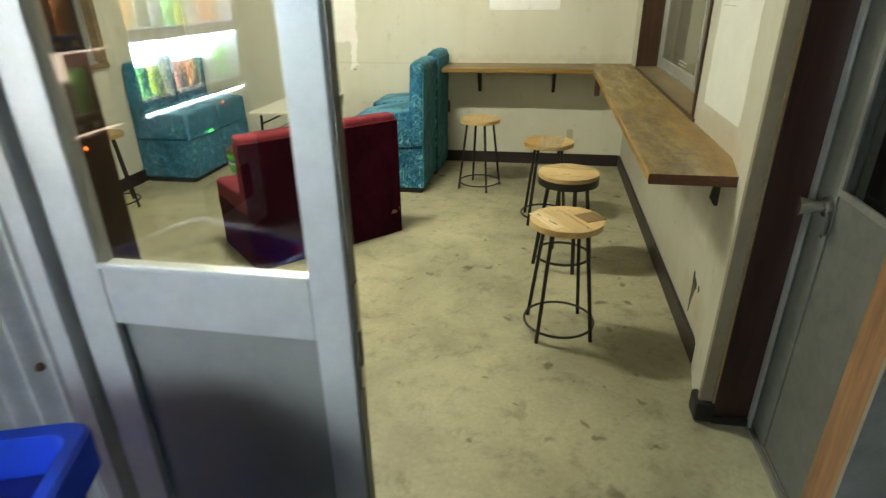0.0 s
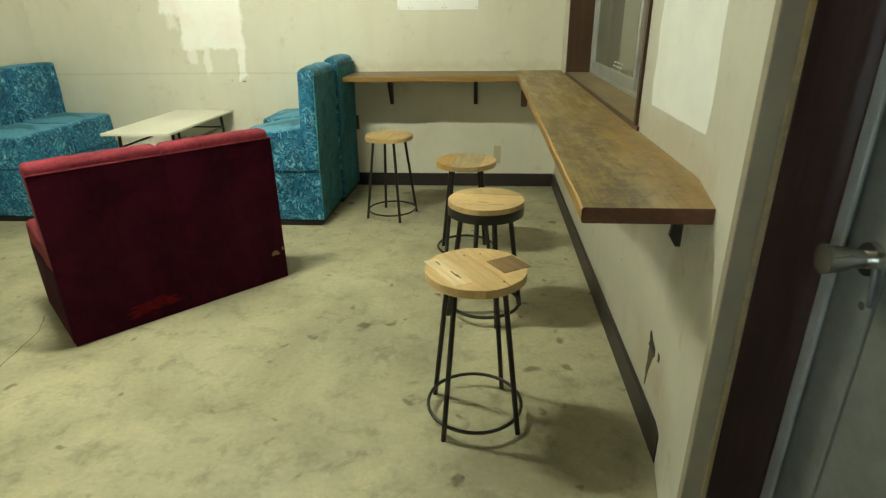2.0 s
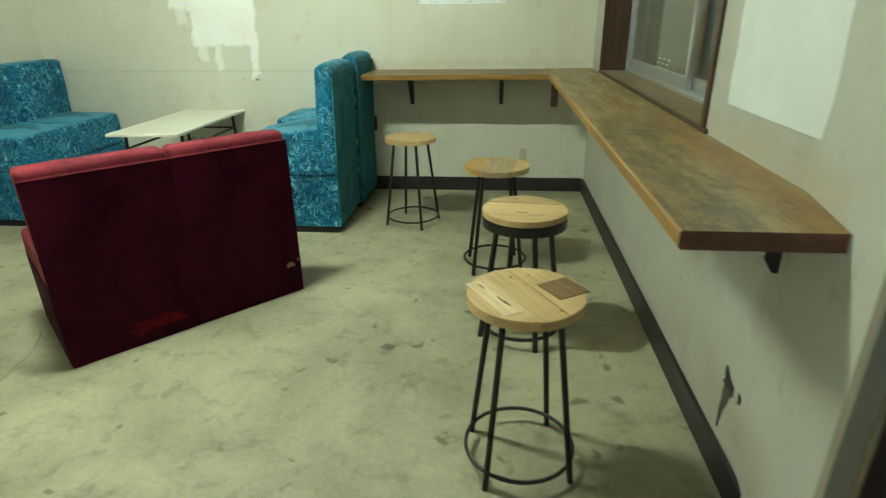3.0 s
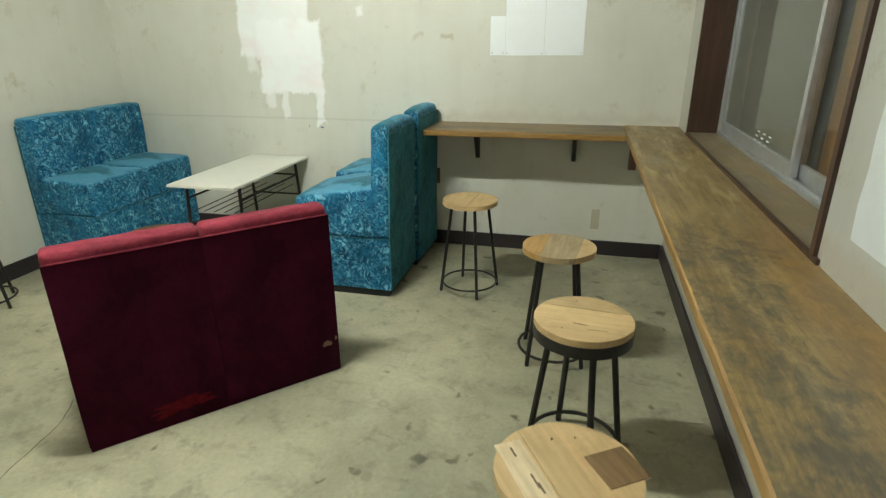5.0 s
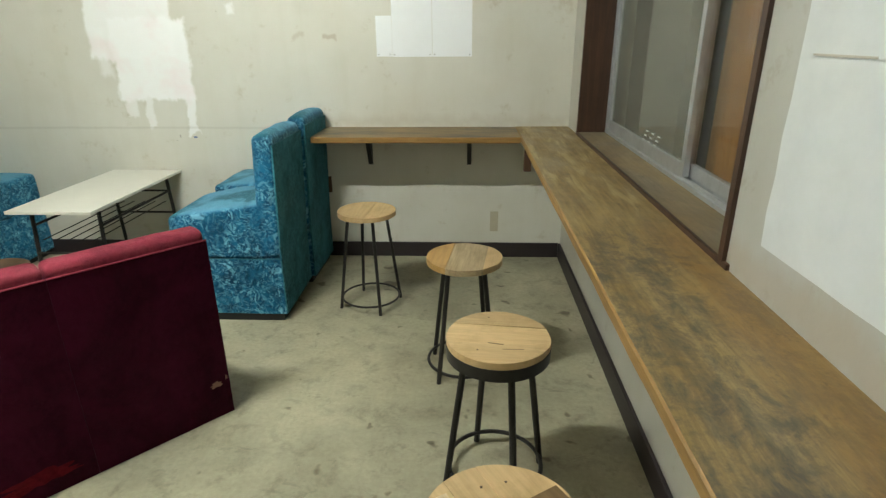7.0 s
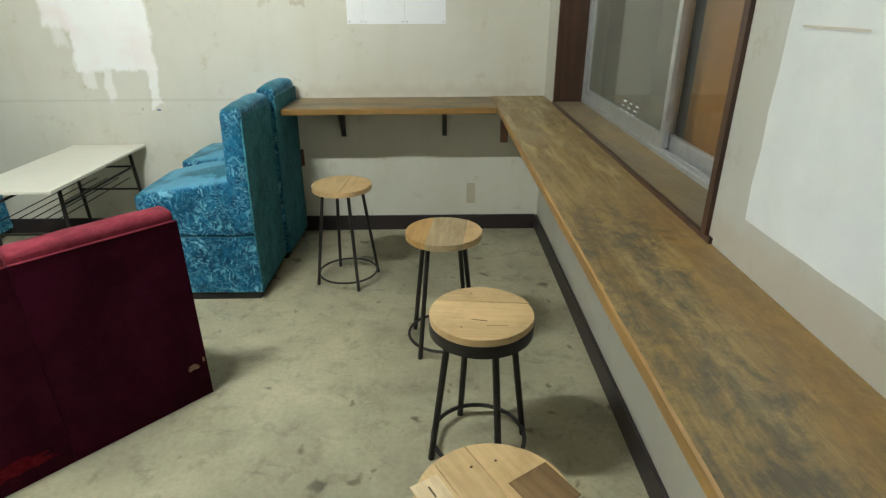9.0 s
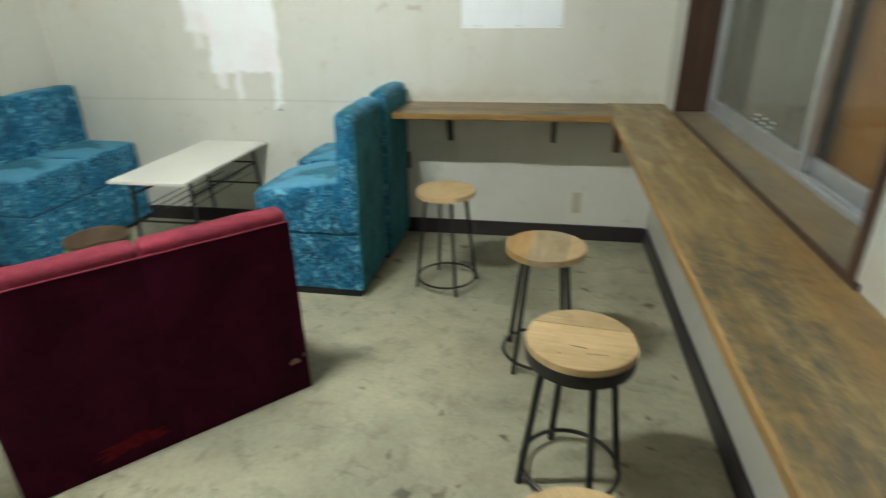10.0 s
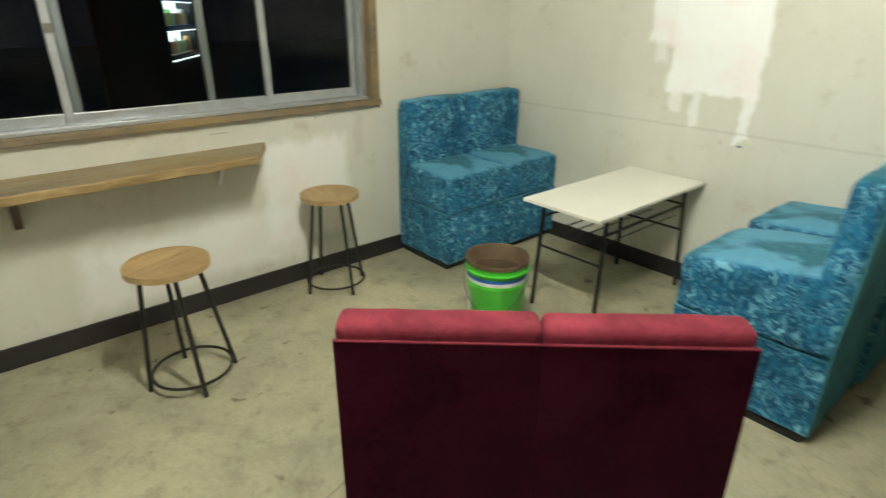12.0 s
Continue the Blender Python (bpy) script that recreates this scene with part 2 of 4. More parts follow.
def crushed_material(name, deep, mid, light, amount=0.9):
    """Crushed velvet: short glossy strokes lying every way over a deeper pile; up-facing tops get pale sheen painted
    in, patched with darker nap.
    """
    m, nt, b = material(name, rough=0.6)
    v = coords(nt)
    wob = node(nt, "ShaderNodeTexNoise", Scale=16.0, Detail=2.0)
    nt.links.new(v, wob.inputs["Vector"])
    warp = nt.nodes.new("ShaderNodeMix")
    warp.data_type = "VECTOR"
    warp.inputs[0].default_value = 0.06
    nt.links.new(v, warp.inputs[4])
    nt.links.new(wob.outputs["Color"], warp.inputs[5])
    strokes = None
    for scale, across, along in ((21.0, 62.0, 15.0), (34.0, 95.0, 24.0)):
        vor = node(nt, "ShaderNodeTexVoronoi", Scale=scale)
        nt.links.new(warp.outputs[1], vor.inputs["Vector"])
        pick = nt.nodes.new("ShaderNodeSeparateColor")
        nt.links.new(vor.outputs["Color"], pick.inputs[0])
        turn = nt.nodes.new("ShaderNodeVectorRotate")
        turn.rotation_type = "AXIS_ANGLE"
        turn.inputs["Axis"].default_value = (0.62, 0.55, 0.56)
        nt.links.new(warp.outputs[1], turn.inputs["Vector"])
        nt.links.new(calc(nt, "MULTIPLY", pick.outputs[0], 6.28), turn.inputs["Angle"])
        size = nt.nodes.new("ShaderNodeVectorMath")
        size.operation = "MULTIPLY"
        size.inputs[1].default_value = (along, across, across)
        nt.links.new(turn.outputs[0], size.inputs[0])
        f = ramp(nt, grain(nt, size.outputs[0], 1.0, 2, 0.5, 0.3), [(0.52, grey(0.0)), (0.64, grey(1.0))])
        f = calc(nt, "MULTIPLY", f, calc(nt, "MULTIPLY_ADD", pick.outputs[1], 0.9, 0.25))
        strokes = f if strokes is None else calc(nt, "MAXIMUM", strokes, calc(nt, "MULTIPLY", f, 0.7))
    gate = ramp(nt, grain(nt, v, 7.0, 3, 0.6, 0.6), [(0.34, grey(0.25)), (0.56, grey(1.0))])
    strokes = calc(nt, "MULTIPLY", strokes, gate)
    hollow = grain(nt, v, 24.0, 4, 0.65, 1.0)
    c = ramp(nt, hollow, [(0.34, deep), (0.60, mid)])
    c = blend(nt, 1.0, c, ramp(nt, grain(nt, v, 3.2, 4, 0.6, 0.6), [(0.36, grey(0.72)), (0.64, grey(1.25))]), "MULTIPLY")
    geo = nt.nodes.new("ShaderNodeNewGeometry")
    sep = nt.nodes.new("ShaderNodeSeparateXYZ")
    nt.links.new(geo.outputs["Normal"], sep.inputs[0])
    # upward normal picks the tops, where paler nap patches paint light from above
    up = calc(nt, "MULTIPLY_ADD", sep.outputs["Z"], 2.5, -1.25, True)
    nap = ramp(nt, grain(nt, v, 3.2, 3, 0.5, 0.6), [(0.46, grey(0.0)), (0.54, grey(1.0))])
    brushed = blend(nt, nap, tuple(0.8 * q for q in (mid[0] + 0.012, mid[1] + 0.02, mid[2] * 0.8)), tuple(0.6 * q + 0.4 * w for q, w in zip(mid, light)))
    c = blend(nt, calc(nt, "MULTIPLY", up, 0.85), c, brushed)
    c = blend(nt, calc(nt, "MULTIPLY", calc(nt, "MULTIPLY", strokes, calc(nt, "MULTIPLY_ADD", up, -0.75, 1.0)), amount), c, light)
    nt.links.new(c, b.inputs["Base Color"])
    b.inputs["Sheen Weight"].default_value = 0.3
    b.inputs["Sheen Roughness"].default_value = 0.45
    b.inputs["Sheen Tint"].default_value = (*light, 1)
    b.inputs["Specular IOR Level"].default_value = 0.15
    bump(nt, b, blend(nt, 0.6, strokes, hollow), 0.5, 0.005)
    return m


def metal_material(name, base, rough, metal=1.0, wear=0.25):
    m, nt, b = material(name, base, rough, metal)
    v = coords(nt)
    c = ramp(nt, grain(nt, v, 14, 5, 0.7), [(0.3, tuple(x * (1 - wear) for x in base)), (0.65, base)])
    nt.links.new(c, b.inputs["Base Color"])
    nt.links.new(ramp(nt, grain(nt, v, 5, 4), [(0.3, grey(min(1, rough * 1.25))), (0.7, grey(rough * 0.85))]), b.inputs["Roughness"])
    bump(nt, b, grain(nt, v, 40, 3), 0.06, 0.003)
    return m


def plain(name, base, rough=0.5, metal=0.0, speck=0.12):
    m, nt, b = material(name, base, rough, metal)
    v = coords(nt)
    c = ramp(nt, grain(nt, v, 6, 5, 0.65), [(0.3, tuple(x * (1 - speck) for x in base)), (0.7, tuple(min(1, x * (1 + speck)) for x in base))])
    nt.links.new(c, b.inputs["Base Color"])
    bump(nt, b, grain(nt, v, 35, 4), 0.08, 0.004)
    return m


def glow(name, colour, strength):
    m = bpy.data.materials.new(name)
    m.use_nodes = True
    nt = m.node_tree
    nt.nodes.clear()
    e = node(nt, "ShaderNodeEmission", Color=(*colour, 1), Strength=strength)
    o = nt.nodes.new("ShaderNodeOutputMaterial")
    nt.links.new(e.outputs[0], o.inputs[0])
    return m


def glass_material(name, tint=(0.92, 0.94, 0.93), ior=1.5, dust=0.0):
    m = bpy.data.materials.new(name)
    m.use_nodes = True
    nt = m.node_tree
    nt.nodes.clear()
    clear = node(nt, "ShaderNodeBsdfTransparent", Color=(*tint, 1))
    gloss = node(nt, "ShaderNodeBsdfGlossy", Roughness=0.02)
    lw = node(nt, "ShaderNodeLayerWeight", Blend=0.5)
    f0 = ((ior - 1) / (ior + 1)) ** 2
    f = calc(nt, "MULTIPLY_ADD", calc(nt, "POWER", lw.outputs["Facing"], 5.0), 1 - f0, f0)
    mix = nt.nodes.new("ShaderNodeMixShader")
    o = nt.nodes.new("ShaderNodeOutputMaterial")
    nt.links.new(f, mix.inputs[0])
    nt.links.new(clear.outputs[0], mix.inputs[1])
    nt.links.new(gloss.outputs[0], mix.inputs[2])
    if dust:
        film = node(nt, "ShaderNodeBsdfDiffuse", Color=(0.55, 0.55, 0.47, 1))
        cover = ramp(nt, grain(nt, coords(nt), 4.0, 5, 0.65), [(0.3, grey(dust * 0.7)), (0.7, grey(dust))])
        mix2 = nt.nodes.new("ShaderNodeMixShader")
        nt.links.new(cover, mix2.inputs[0])
        nt.links.new(mix.outputs[0], mix2.inputs[1])
        nt.links.new(film.outputs[0], mix2.inputs[2])
        nt.links.new(mix2.outputs[0], o.inputs[0])
    else:
        nt.links.new(mix.outputs[0], o.inputs[0])
    return m


DIRT, SOOT, INK = (0.42, 0.34, 0.24), (0.30, 0.26, 0.21), (0.05, 0.12, 0.3)
BACK_PATCHES = ((-1.18, -0.66, 1.20, 2.1, 0.02, 0.85, None), (-1.06, -0.59, 0.97, 1.44, 0.02, 0.95, None), (-1.15, -1.06, 1.10, 1.4, 0.03, 0.5, None),
                (-0.675, -0.605, 0.77, 1.1, 0.012, 0.85, None), (-0.91, -0.855, 0.80, 1.1, 0.012, 0.65, None), (-1.03, -0.95, 0.88, 1.1, 0.015, 0.6, None),
                (-0.36, -0.30, 1.44, 1.50, 0.015, 0.6, None), (0.0, 0.09, 1.31, 1.345, 0.012, 0.35, DIRT), (0.17, 0.27, 1.31, 1.35, 0.012, 0.55, DIRT),
                (-0.65, -0.625, 0.752, 0.765, 0.003, 0.9, INK), (-0.735, -0.725, 0.755, 0.775, 0.003, 0.7, SOOT), (-0.76, -0.75, 0.735, 0.742, 0.003, 0.7, SOOT),
                (0.1, 1.6, 0.80, 0.90, 0.05, 0.25, DIRT), (-2.2, 0.3, 0.06, 0.30, 0.15, 0.3, DIRT))
LEFT_PATCHES = ((3.25, 3.78, 0.22, 0.78, 0.05, 0.7, None), (2.4, 3.5, 0.12, 0.45, 0.06, 0.55, None), (3.46, 3.56, 0.80, 0.86, 0.02, 0.35, DIRT),
                (3.05, 3.14, 0.834, 0.842, 0.003, 0.6, SOOT), (3.8, 3.88, 0.62, 0.86, 0.03, 0.25, DIRT))
RIGHT_PATCHES = ((2.1, 2.6, 0.10, 0.30, 0.08, 0.45, DIRT), (2.35, 2.75, 0.42, 0.62, 0.06, 0.3, None), (2.06, 2.9, 0.80, 0.92, 0.04, 0.4, DIRT),
                 (2.35, 2.365, 0.245, 0.26, 0.003, 0.9, SOOT))
M_WALL = wall_material("cream_paint")
M_WALL_BACK = wall_material("cream_paint_overpainted", BACK_PATCHES, 0.815, "X", 1.02)
M_WALL_LEFT = wall_material("cream_paint_scuffed", LEFT_PATCHES, None, "Y")
# besides its stains, tone 0.75 paints weaker light into this wall's cream
M_WALL_RIGHT = wall_material("cream_paint_stained_dimmed", RIGHT_PATCHES, None, "Y", 0.75)
M_FLOOR = concrete_material("floor_concrete")
M_GROUND = concrete_material("yard_concrete", (0.2, 0.2, 0.19), (0.12, 0.12, 0.115))
M_CEIL = plain("ceiling_board", (0.40, 0.38, 0.32), 0.8)
M_BASE = plain("dark_skirting", (0.026, 0.019, 0.021), 0.45)
M_COUNTER_X = wood_material("worn_counter_cross", (0.29, 0.195, 0.088), (0.19, 0.122, 0.052), "X", 0.42, (0.062, 0.056, 0.048), 0.9)
M_COUNTER_LONG = counter_material("worn_counter_long")
M_EDGE_X = wood_material("orange_edge_cross", (0.38, 0.215, 0.062), (0.22, 0.125, 0.038), "X", 0.5)
M_SHELF = wood_material("weathered_shelf", (0.40, 0.32, 0.20), (0.29, 0.22, 0.13), "X", 0.6, (0.22, 0.19, 0.14), 0.4)
M_SHELF_EDGE = wood_material("shelf_bark_edge", (0.46, 0.33, 0.16), (0.27, 0.16, 0.07), "X", 0.6)
M_END = wood_material("end_grain", (0.16, 0.065, 0.035), (0.09, 0.035, 0.02), "X", 0.6)
M_POST = wood_material("dark_post", (0.038, 0.012, 0.009), (0.018, 0.007, 0.006), "Z", 0.35)
M_JAMB = wood_material("jamb_wood", (0.085, 0.04, 0.022), (0.04, 0.02, 0.012), "Z", 0.45)
M_ORANGE = wood_material("bare_jamb", (0.24, 0.115, 0.05), (0.13, 0.06, 0.028), "Z", 0.5)
M_SILL = wood_material("sill_wood", (0.34, 0.28, 0.19), (0.22, 0.17, 0.11), "Y", 0.55, (0.16, 0.14, 0.1), 0.5)
M_FRAME = wood_material("weathered_frame", (0.30, 0.23, 0.15), (0.17, 0.125, 0.08), "Y", 0.6, (0.1, 0.085, 0.06), 0.5)
M_SEAT = wood_material("stool_pine", (0.68, 0.49, 0.255), (0.58, 0.395, 0.195), "Y", 0.5, vary=0.16, fine=0.92)
M_SEAT_PALE = wood_material("raw_pine", (0.80, 0.66, 0.45), (0.66, 0.50, 0.30), "Y", 0.6, fine=0.85)
M_SEAT_DARK = wood_material("stool_brown", (0.30, 0.19, 0.085), (0.2, 0.12, 0.055), "Y", 0.5, vary=0.1)
M_SEAT_GREY = wood_material("stool_greyed", (0.44, 0.34, 0.20), (0.31, 0.23, 0.13), "Y", 0.5, vary=0.08)
M_SEAT_GOLD = wood_material("stool_golden", (0.52, 0.32, 0.11), (0.40, 0.23, 0.075), "Y", 0.45, fine=0.9)
M_SEAT_TAN = wood_material("stool_tan", (0.50, 0.345, 0.17), (0.38, 0.25, 0.12), "Y", 0.55, vary=0.1, fine=0.9)
M_BLACK = metal_material("black_iron", (0.034, 0.031, 0.029), 0.42, 0.35, 0.5)
M_ALU = metal_material("aluminium", (0.60, 0.62, 0.64), 0.38, 0.75, 0.18)
M_ALU_DOOR = metal_material("satin_aluminium", (0.70, 0.72, 0.76), 0.42, 0.3, 0.14)
# shaded copy of the aluminium, its colour darkened for parts that look dimmer
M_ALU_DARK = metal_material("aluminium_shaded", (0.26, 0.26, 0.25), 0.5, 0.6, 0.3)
M_STOP = metal_material("tarnished_aluminium", (0.10, 0.105, 0.11), 0.55, 0.4, 0.3)
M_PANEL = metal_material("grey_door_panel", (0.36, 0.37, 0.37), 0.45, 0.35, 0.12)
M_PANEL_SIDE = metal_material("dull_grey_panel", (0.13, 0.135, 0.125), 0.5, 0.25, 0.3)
M_ZINC = metal_material("galvanised_sheet", (0.74, 0.74, 0.72), 0.42, 0.35, 0.25)
M_CHROME = metal_material("worn_chrome", (0.55, 0.54, 0.5), 0.22, 1.0, 0.2)
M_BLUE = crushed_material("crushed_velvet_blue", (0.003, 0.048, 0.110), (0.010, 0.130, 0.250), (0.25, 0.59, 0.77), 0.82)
# the blue velvet again, greener and duller to paint in the rear's shade
M_BLUE_REAR = velvet_material("shaded_velvet_teal", (0.012, 0.078, 0.110), (0.028, 0.145, 0.190), (0.10, 0.32, 0.40), 22, 0.25, 0.6)
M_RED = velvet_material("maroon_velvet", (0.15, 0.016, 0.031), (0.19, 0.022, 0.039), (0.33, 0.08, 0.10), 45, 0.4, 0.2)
# the same maroon darkened to near black for the chairs' unlit rear and sides
M_RED_SHADED = velvet_material("maroon_velvet_unlit", (0.031, 0.0026, 0.0105), (0.038, 0.0033, 0.013), (0.056, 0.0055, 0.018), 30, 0.0, 0.25, 0.0, 0.05)
M_TORN = plain("bare_wood_tear", (0.22, 0.12, 0.075), 0.8, speck=0.3)
M_PLINTH = plain("black_plinth", (0.012, 0.012, 0.013), 0.6)
M_LAMINATE = plain("white_laminate", (0.80, 0.78, 0.70), 0.3, speck=0.03)
M_SHEET = plain("dull_white_sheet", (0.72, 0.73, 0.71), 0.45, speck=0.06)
M_TAPE = plain("yellowed_tape", (0.56, 0.51, 0.42), 0.5)
M_PAPER = plain("white_paper", (0.93, 0.95, 0.97), 0.2, speck=0.02)
M_GREEN = plain("green_plastic", (0.07, 0.60, 0.05), 0.35, speck=0.06)
M_RUST = plain("rusty_brown", (0.13, 0.085, 0.05), 0.6, speck=0.35)
M_LABEL = plain("white_label", (0.75, 0.77, 0.78), 0.4)
M_LABEL_BLUE = plain("blue_label", (0.02, 0.12, 0.5), 0.4)
M_BIN = plain("blue_plastic", (0.004, 0.07, 0.76), 0.35, speck=0.08)
# the bin's blue darkened to paint the shade inside it
M_BIN_IN = plain("blue_plastic_shaded", (0.004, 0.02, 0.22), 0.5, speck=0.08)
M_GLASS = glass_material("window_glass", (0.8, 0.82, 0.81), 1.2)
# pale film is part dust, part the room's cream reflection painted on
M_GLASS_DUST_REFLECT = glass_material("dusty_reflecting_glass", (0.85, 0.87, 0.84), 1.6, 0.20)
M_GLASS_GRIMY = glass_material("grimy_glass", (0.95, 0.95, 0.92), 1.35, 0.03)
M_GLASS_DOOR = glass_material("door_glass", (0.94, 0.95, 0.94), 1.7)
M_BOARD = wood_material("brown_board", (0.40, 0.19, 0.045), (0.27, 0.12, 0.03), "Z", 0.5)
# near-black base colour that stands for darkness behind glass
M_DARK = plain("unlit_space", (0.05, 0.047, 0.04), 0.8)
M_TUBE = glow("fluorescent", (0.955, 1.0, 0.92), 600.0)
M_DISPLAY = glow("display_backlight", (0.62, 0.80, 1.0), 62.0)
M_DISPLAY_FAR = glow("display_backlight_far", (0.7, 0.95, 1.0), 2.2)
M_DISPLAY_DIM = glow("display_backlight_dim", (1.0, 0.80, 0.74), 4.0)
M_DISPLAY_TUBE = glow("display_tube", (0.72, 0.86, 1.0), 22.0)
M_LED_RED = glow("led_orange", (1.0, 0.16, 0.03), 14.0)
M_LED_GREEN = glow("led_green", (0.1, 1.0, 0.25), 8.0)
M_BROWN_BOX = plain("brown_outlet", (0.12, 0.055, 0.03), 0.5)
M_GRIME = plain("black_grime", (0.012, 0.010, 0.009), 0.7, speck=0.4)
M_SCAR = plain("plaster_hole", (0.10, 0.075, 0.05), 0.9, speck=0.3)


# ---- mesh helpers ----
def finish(name, bm, mat, parent=None, label="", smooth=False):
    bmesh.ops.recalc_face_normals(bm, faces=bm.faces)
    me = bpy.data.meshes.new(name)
    bm.to_mesh(me)
    bm.free()
    for mm in mat if isinstance(mat, (list, tuple)) else (mat,):
        me.materials.append(mm)
    if smooth:
        me.polygons.foreach_set("use_smooth", [True] * len(me.polygons))
        me.set_sharp_from_angle(angle=radians(35))
    ob = new(name, me)
    if parent:
        ob.parent = parent
    if label:
        ob["label"] = label
    return ob


part = finish


def thing(name, label, category, m=None, group="", kind=""):
    ob = new(name)
    ob.empty_display_size = 0.1
    if m is not None:
        ob.matrix_basis = m
    return tagged(ob, label, category, group, kind)


def add_box(bm, x0, x1, y0, y1, z0, z1, bevel=0.0, seg=2):
    r = bmesh.ops.create_cube(bm, size=1.0)
    vs = r["verts"]
    for v in vs:
        v.co = Vector((x0 + (v.co.x + 0.5) * (x1 - x0), y0 + (v.co.y + 0.5) * (y1 - y0), z0 + (v.co.z + 0.5) * (z1 - z0)))
    if bevel:
        es = list({e for v in vs for e in v.link_edges})
        bmesh.ops.bevel(bm, geom=es, offset=bevel, segments=seg, affect="EDGES", profile=0.6)
    return vs


def box(x0, x1, y0, y1, z0, z1, bevel=0.0, seg=2):
    bm = bmesh.new()
    add_box(bm, x0, x1, y0, y1, z0, z1, bevel, seg)
    return bm


def boxes(*rows):
    bm = bmesh.new()
    for r in rows:
        add_box(bm, *r)
    return bm


def add_rod(bm, a, b, r0, r1=None, n=10):
    a, b = Vector(a), Vector(b)
    d = b - a
    m = Matrix.Translation((a + b) / 2) @ d.to_track_quat("Z", "Y").to_matrix().to_4x4()
    bmesh.ops.create_cone(bm, cap_ends=True, segments=n, radius1=r0, radius2=r0 if r1 is None else r1, depth=d.length, matrix=m)


def rod(a, b, r0, r1=None, n=10):
    bm = bmesh.new()
    add_rod(bm, a, b, r0, r1, n)
    return bm


def bent(points, r, n=8):
    bm = bmesh.new()
    for a, b in zip(points, points[1:]):
        add_rod(bm, a, b, r, None, n)
    for p in points[1:-1]:
        bmesh.ops.create_uvsphere(bm, u_segments=n, v_segments=6, radius=r, matrix=Matrix.Translation(p))
    return bm


def ring(radius, z, r, n=36, k=8, x=0.0, y=0.0):
    bm = bmesh.new()
    rows = []
    for i in range(n):
        a = 2 * math.pi * i / n
        rows.append([bm.verts.new((x + math.cos(a) * (radius + r * math.cos(2 * math.pi * j / k)), y + math.sin(a) * (radius + r * math.cos(2 * math.pi * j / k)),
                                   z + r * math.sin(2 * math.pi * j / k))) for j in range(k)])
    for i in range(n):
        for j in range(k):
            bm.faces.new((rows[i][j], rows[(i + 1) % n][j], rows[(i + 1) % n][(j + 1) % k], rows[i][(j + 1) % k]))
    return bm


def lathe(profile, n=32):
    bm = bmesh.new()
    rows = [[bm.verts.new((r * math.cos(2 * math.pi * i / n), r * math.sin(2 * math.pi * i / n), z)) for i in range(n)] for r, z in profile]
    for a, b in zip(rows, rows[1:]):
        for i in range(n):
            bm.faces.new((a[i], a[(i + 1) % n], b[(i + 1) % n], b[i]))
    return bm


def soften(bm, amount, scale, seed=0.0):
    for v in bm.verts:
        v.co += noise.noise_vector(v.co * scale + Vector((seed, seed * 1.7, seed * 0.3))) * amount


def cushion(x0, x1, y0, y1, z0, z1, bevel, cuts=5, lump=0.004, seed=0.0, lean=0.0, crown=0.0):
    """An upholstered block with soft edges; lean shifts its top along y, crown swells its top."""
    bm = box(x0, x1, y0, y1, z0, z1, bevel, 4)
    long_edges = [e for e in bm.edges if e.calc_length() > 0.12]
    bmesh.ops.subdivide_edges(bm, edges=long_edges, cuts=cuts, use_grid_fill=True)
    for v in bm.verts:
        u, w, h = (v.co.x - x0) / (x1 - x0), (v.co.y - y0) / (y1 - y0), (v.co.z - z0) / (z1 - z0)
        v.co.y += lean * h
        if h > 0.5:
            v.co.z += crown * math.sin(math.pi * min(max(u, 0), 1)) * math.sin(math.pi * min(max(w, 0.05), 0.95))
    soften(bm, lump, 9, seed)
    return bm


def bracket(name, parent, at, arm, drop, facing, t=0.022, mat=None, label="black iron shelf bracket"):
    """A small iron shelf bracket: arm along facing under the board, leg down the wall, tapered web."""
    bm = bmesh.new()
    f = Vector((math.cos(radians(facing)), math.sin(radians(facing)), 0))
    s = Vector((-f.y, f.x, 0)) * t / 2
    o = Vector(at)
    prof = [o, o + f * arm, o + f * arm + Vector((0, 0, -0.014)), o + f * 0.03 + Vector((0, 0, -drop * 0.8)), o + f * 0.012 + Vector((0, 0, -drop)), o + Vector((0, 0, -drop))]
    a = [bm.verts.new(p + s) for p in prof]
    b = [bm.verts.new(p - s) for p in prof]
    bm.faces.new(a)
    bm.faces.new(b[::-1])
    for i in range(len(prof)):
        j = (i + 1) % len(prof)
        bm.faces.new((a[i], b[i], b[j], a[j]))
    return part(name, bm, mat or M_BLACK, parent, label)


# ---- the room ----
H = 2.40
XL, XR, YB, YF = -2.15, 1.60, 5.0, 1.05


def structure(name, bm, mat, label, category, smooth=False):
    return tagged(finish(name, bm, mat, None, "", smooth), label, category, "", "structure")


structure("ground", box(-30, 30, -30, 30, -0.06, -0.012), M_GROUND, "dark concrete yard in front of the building", "ground")
structure("floor", box(-2.3, 1.8, 0.86, 5.12, -0.05, 0.0), M_FLOOR, "stained yellowish bare concrete floor", "floor")
structure("ceiling", box(-2.3, 1.85, 0.95, 5.12, H, H + 0.08), M_CEIL, "pale ceiling boards of the rest room", "ceiling")
structure("wall_back", box(-2.3, 1.85, YB, 5.12, 0, H), M_WALL_BACK, "cream painted wall with a white overpainted patch and drips", "wall")
WY0, WY1, WZ0, WZ1 = 2.868, 4.73, 0.815, 1.78
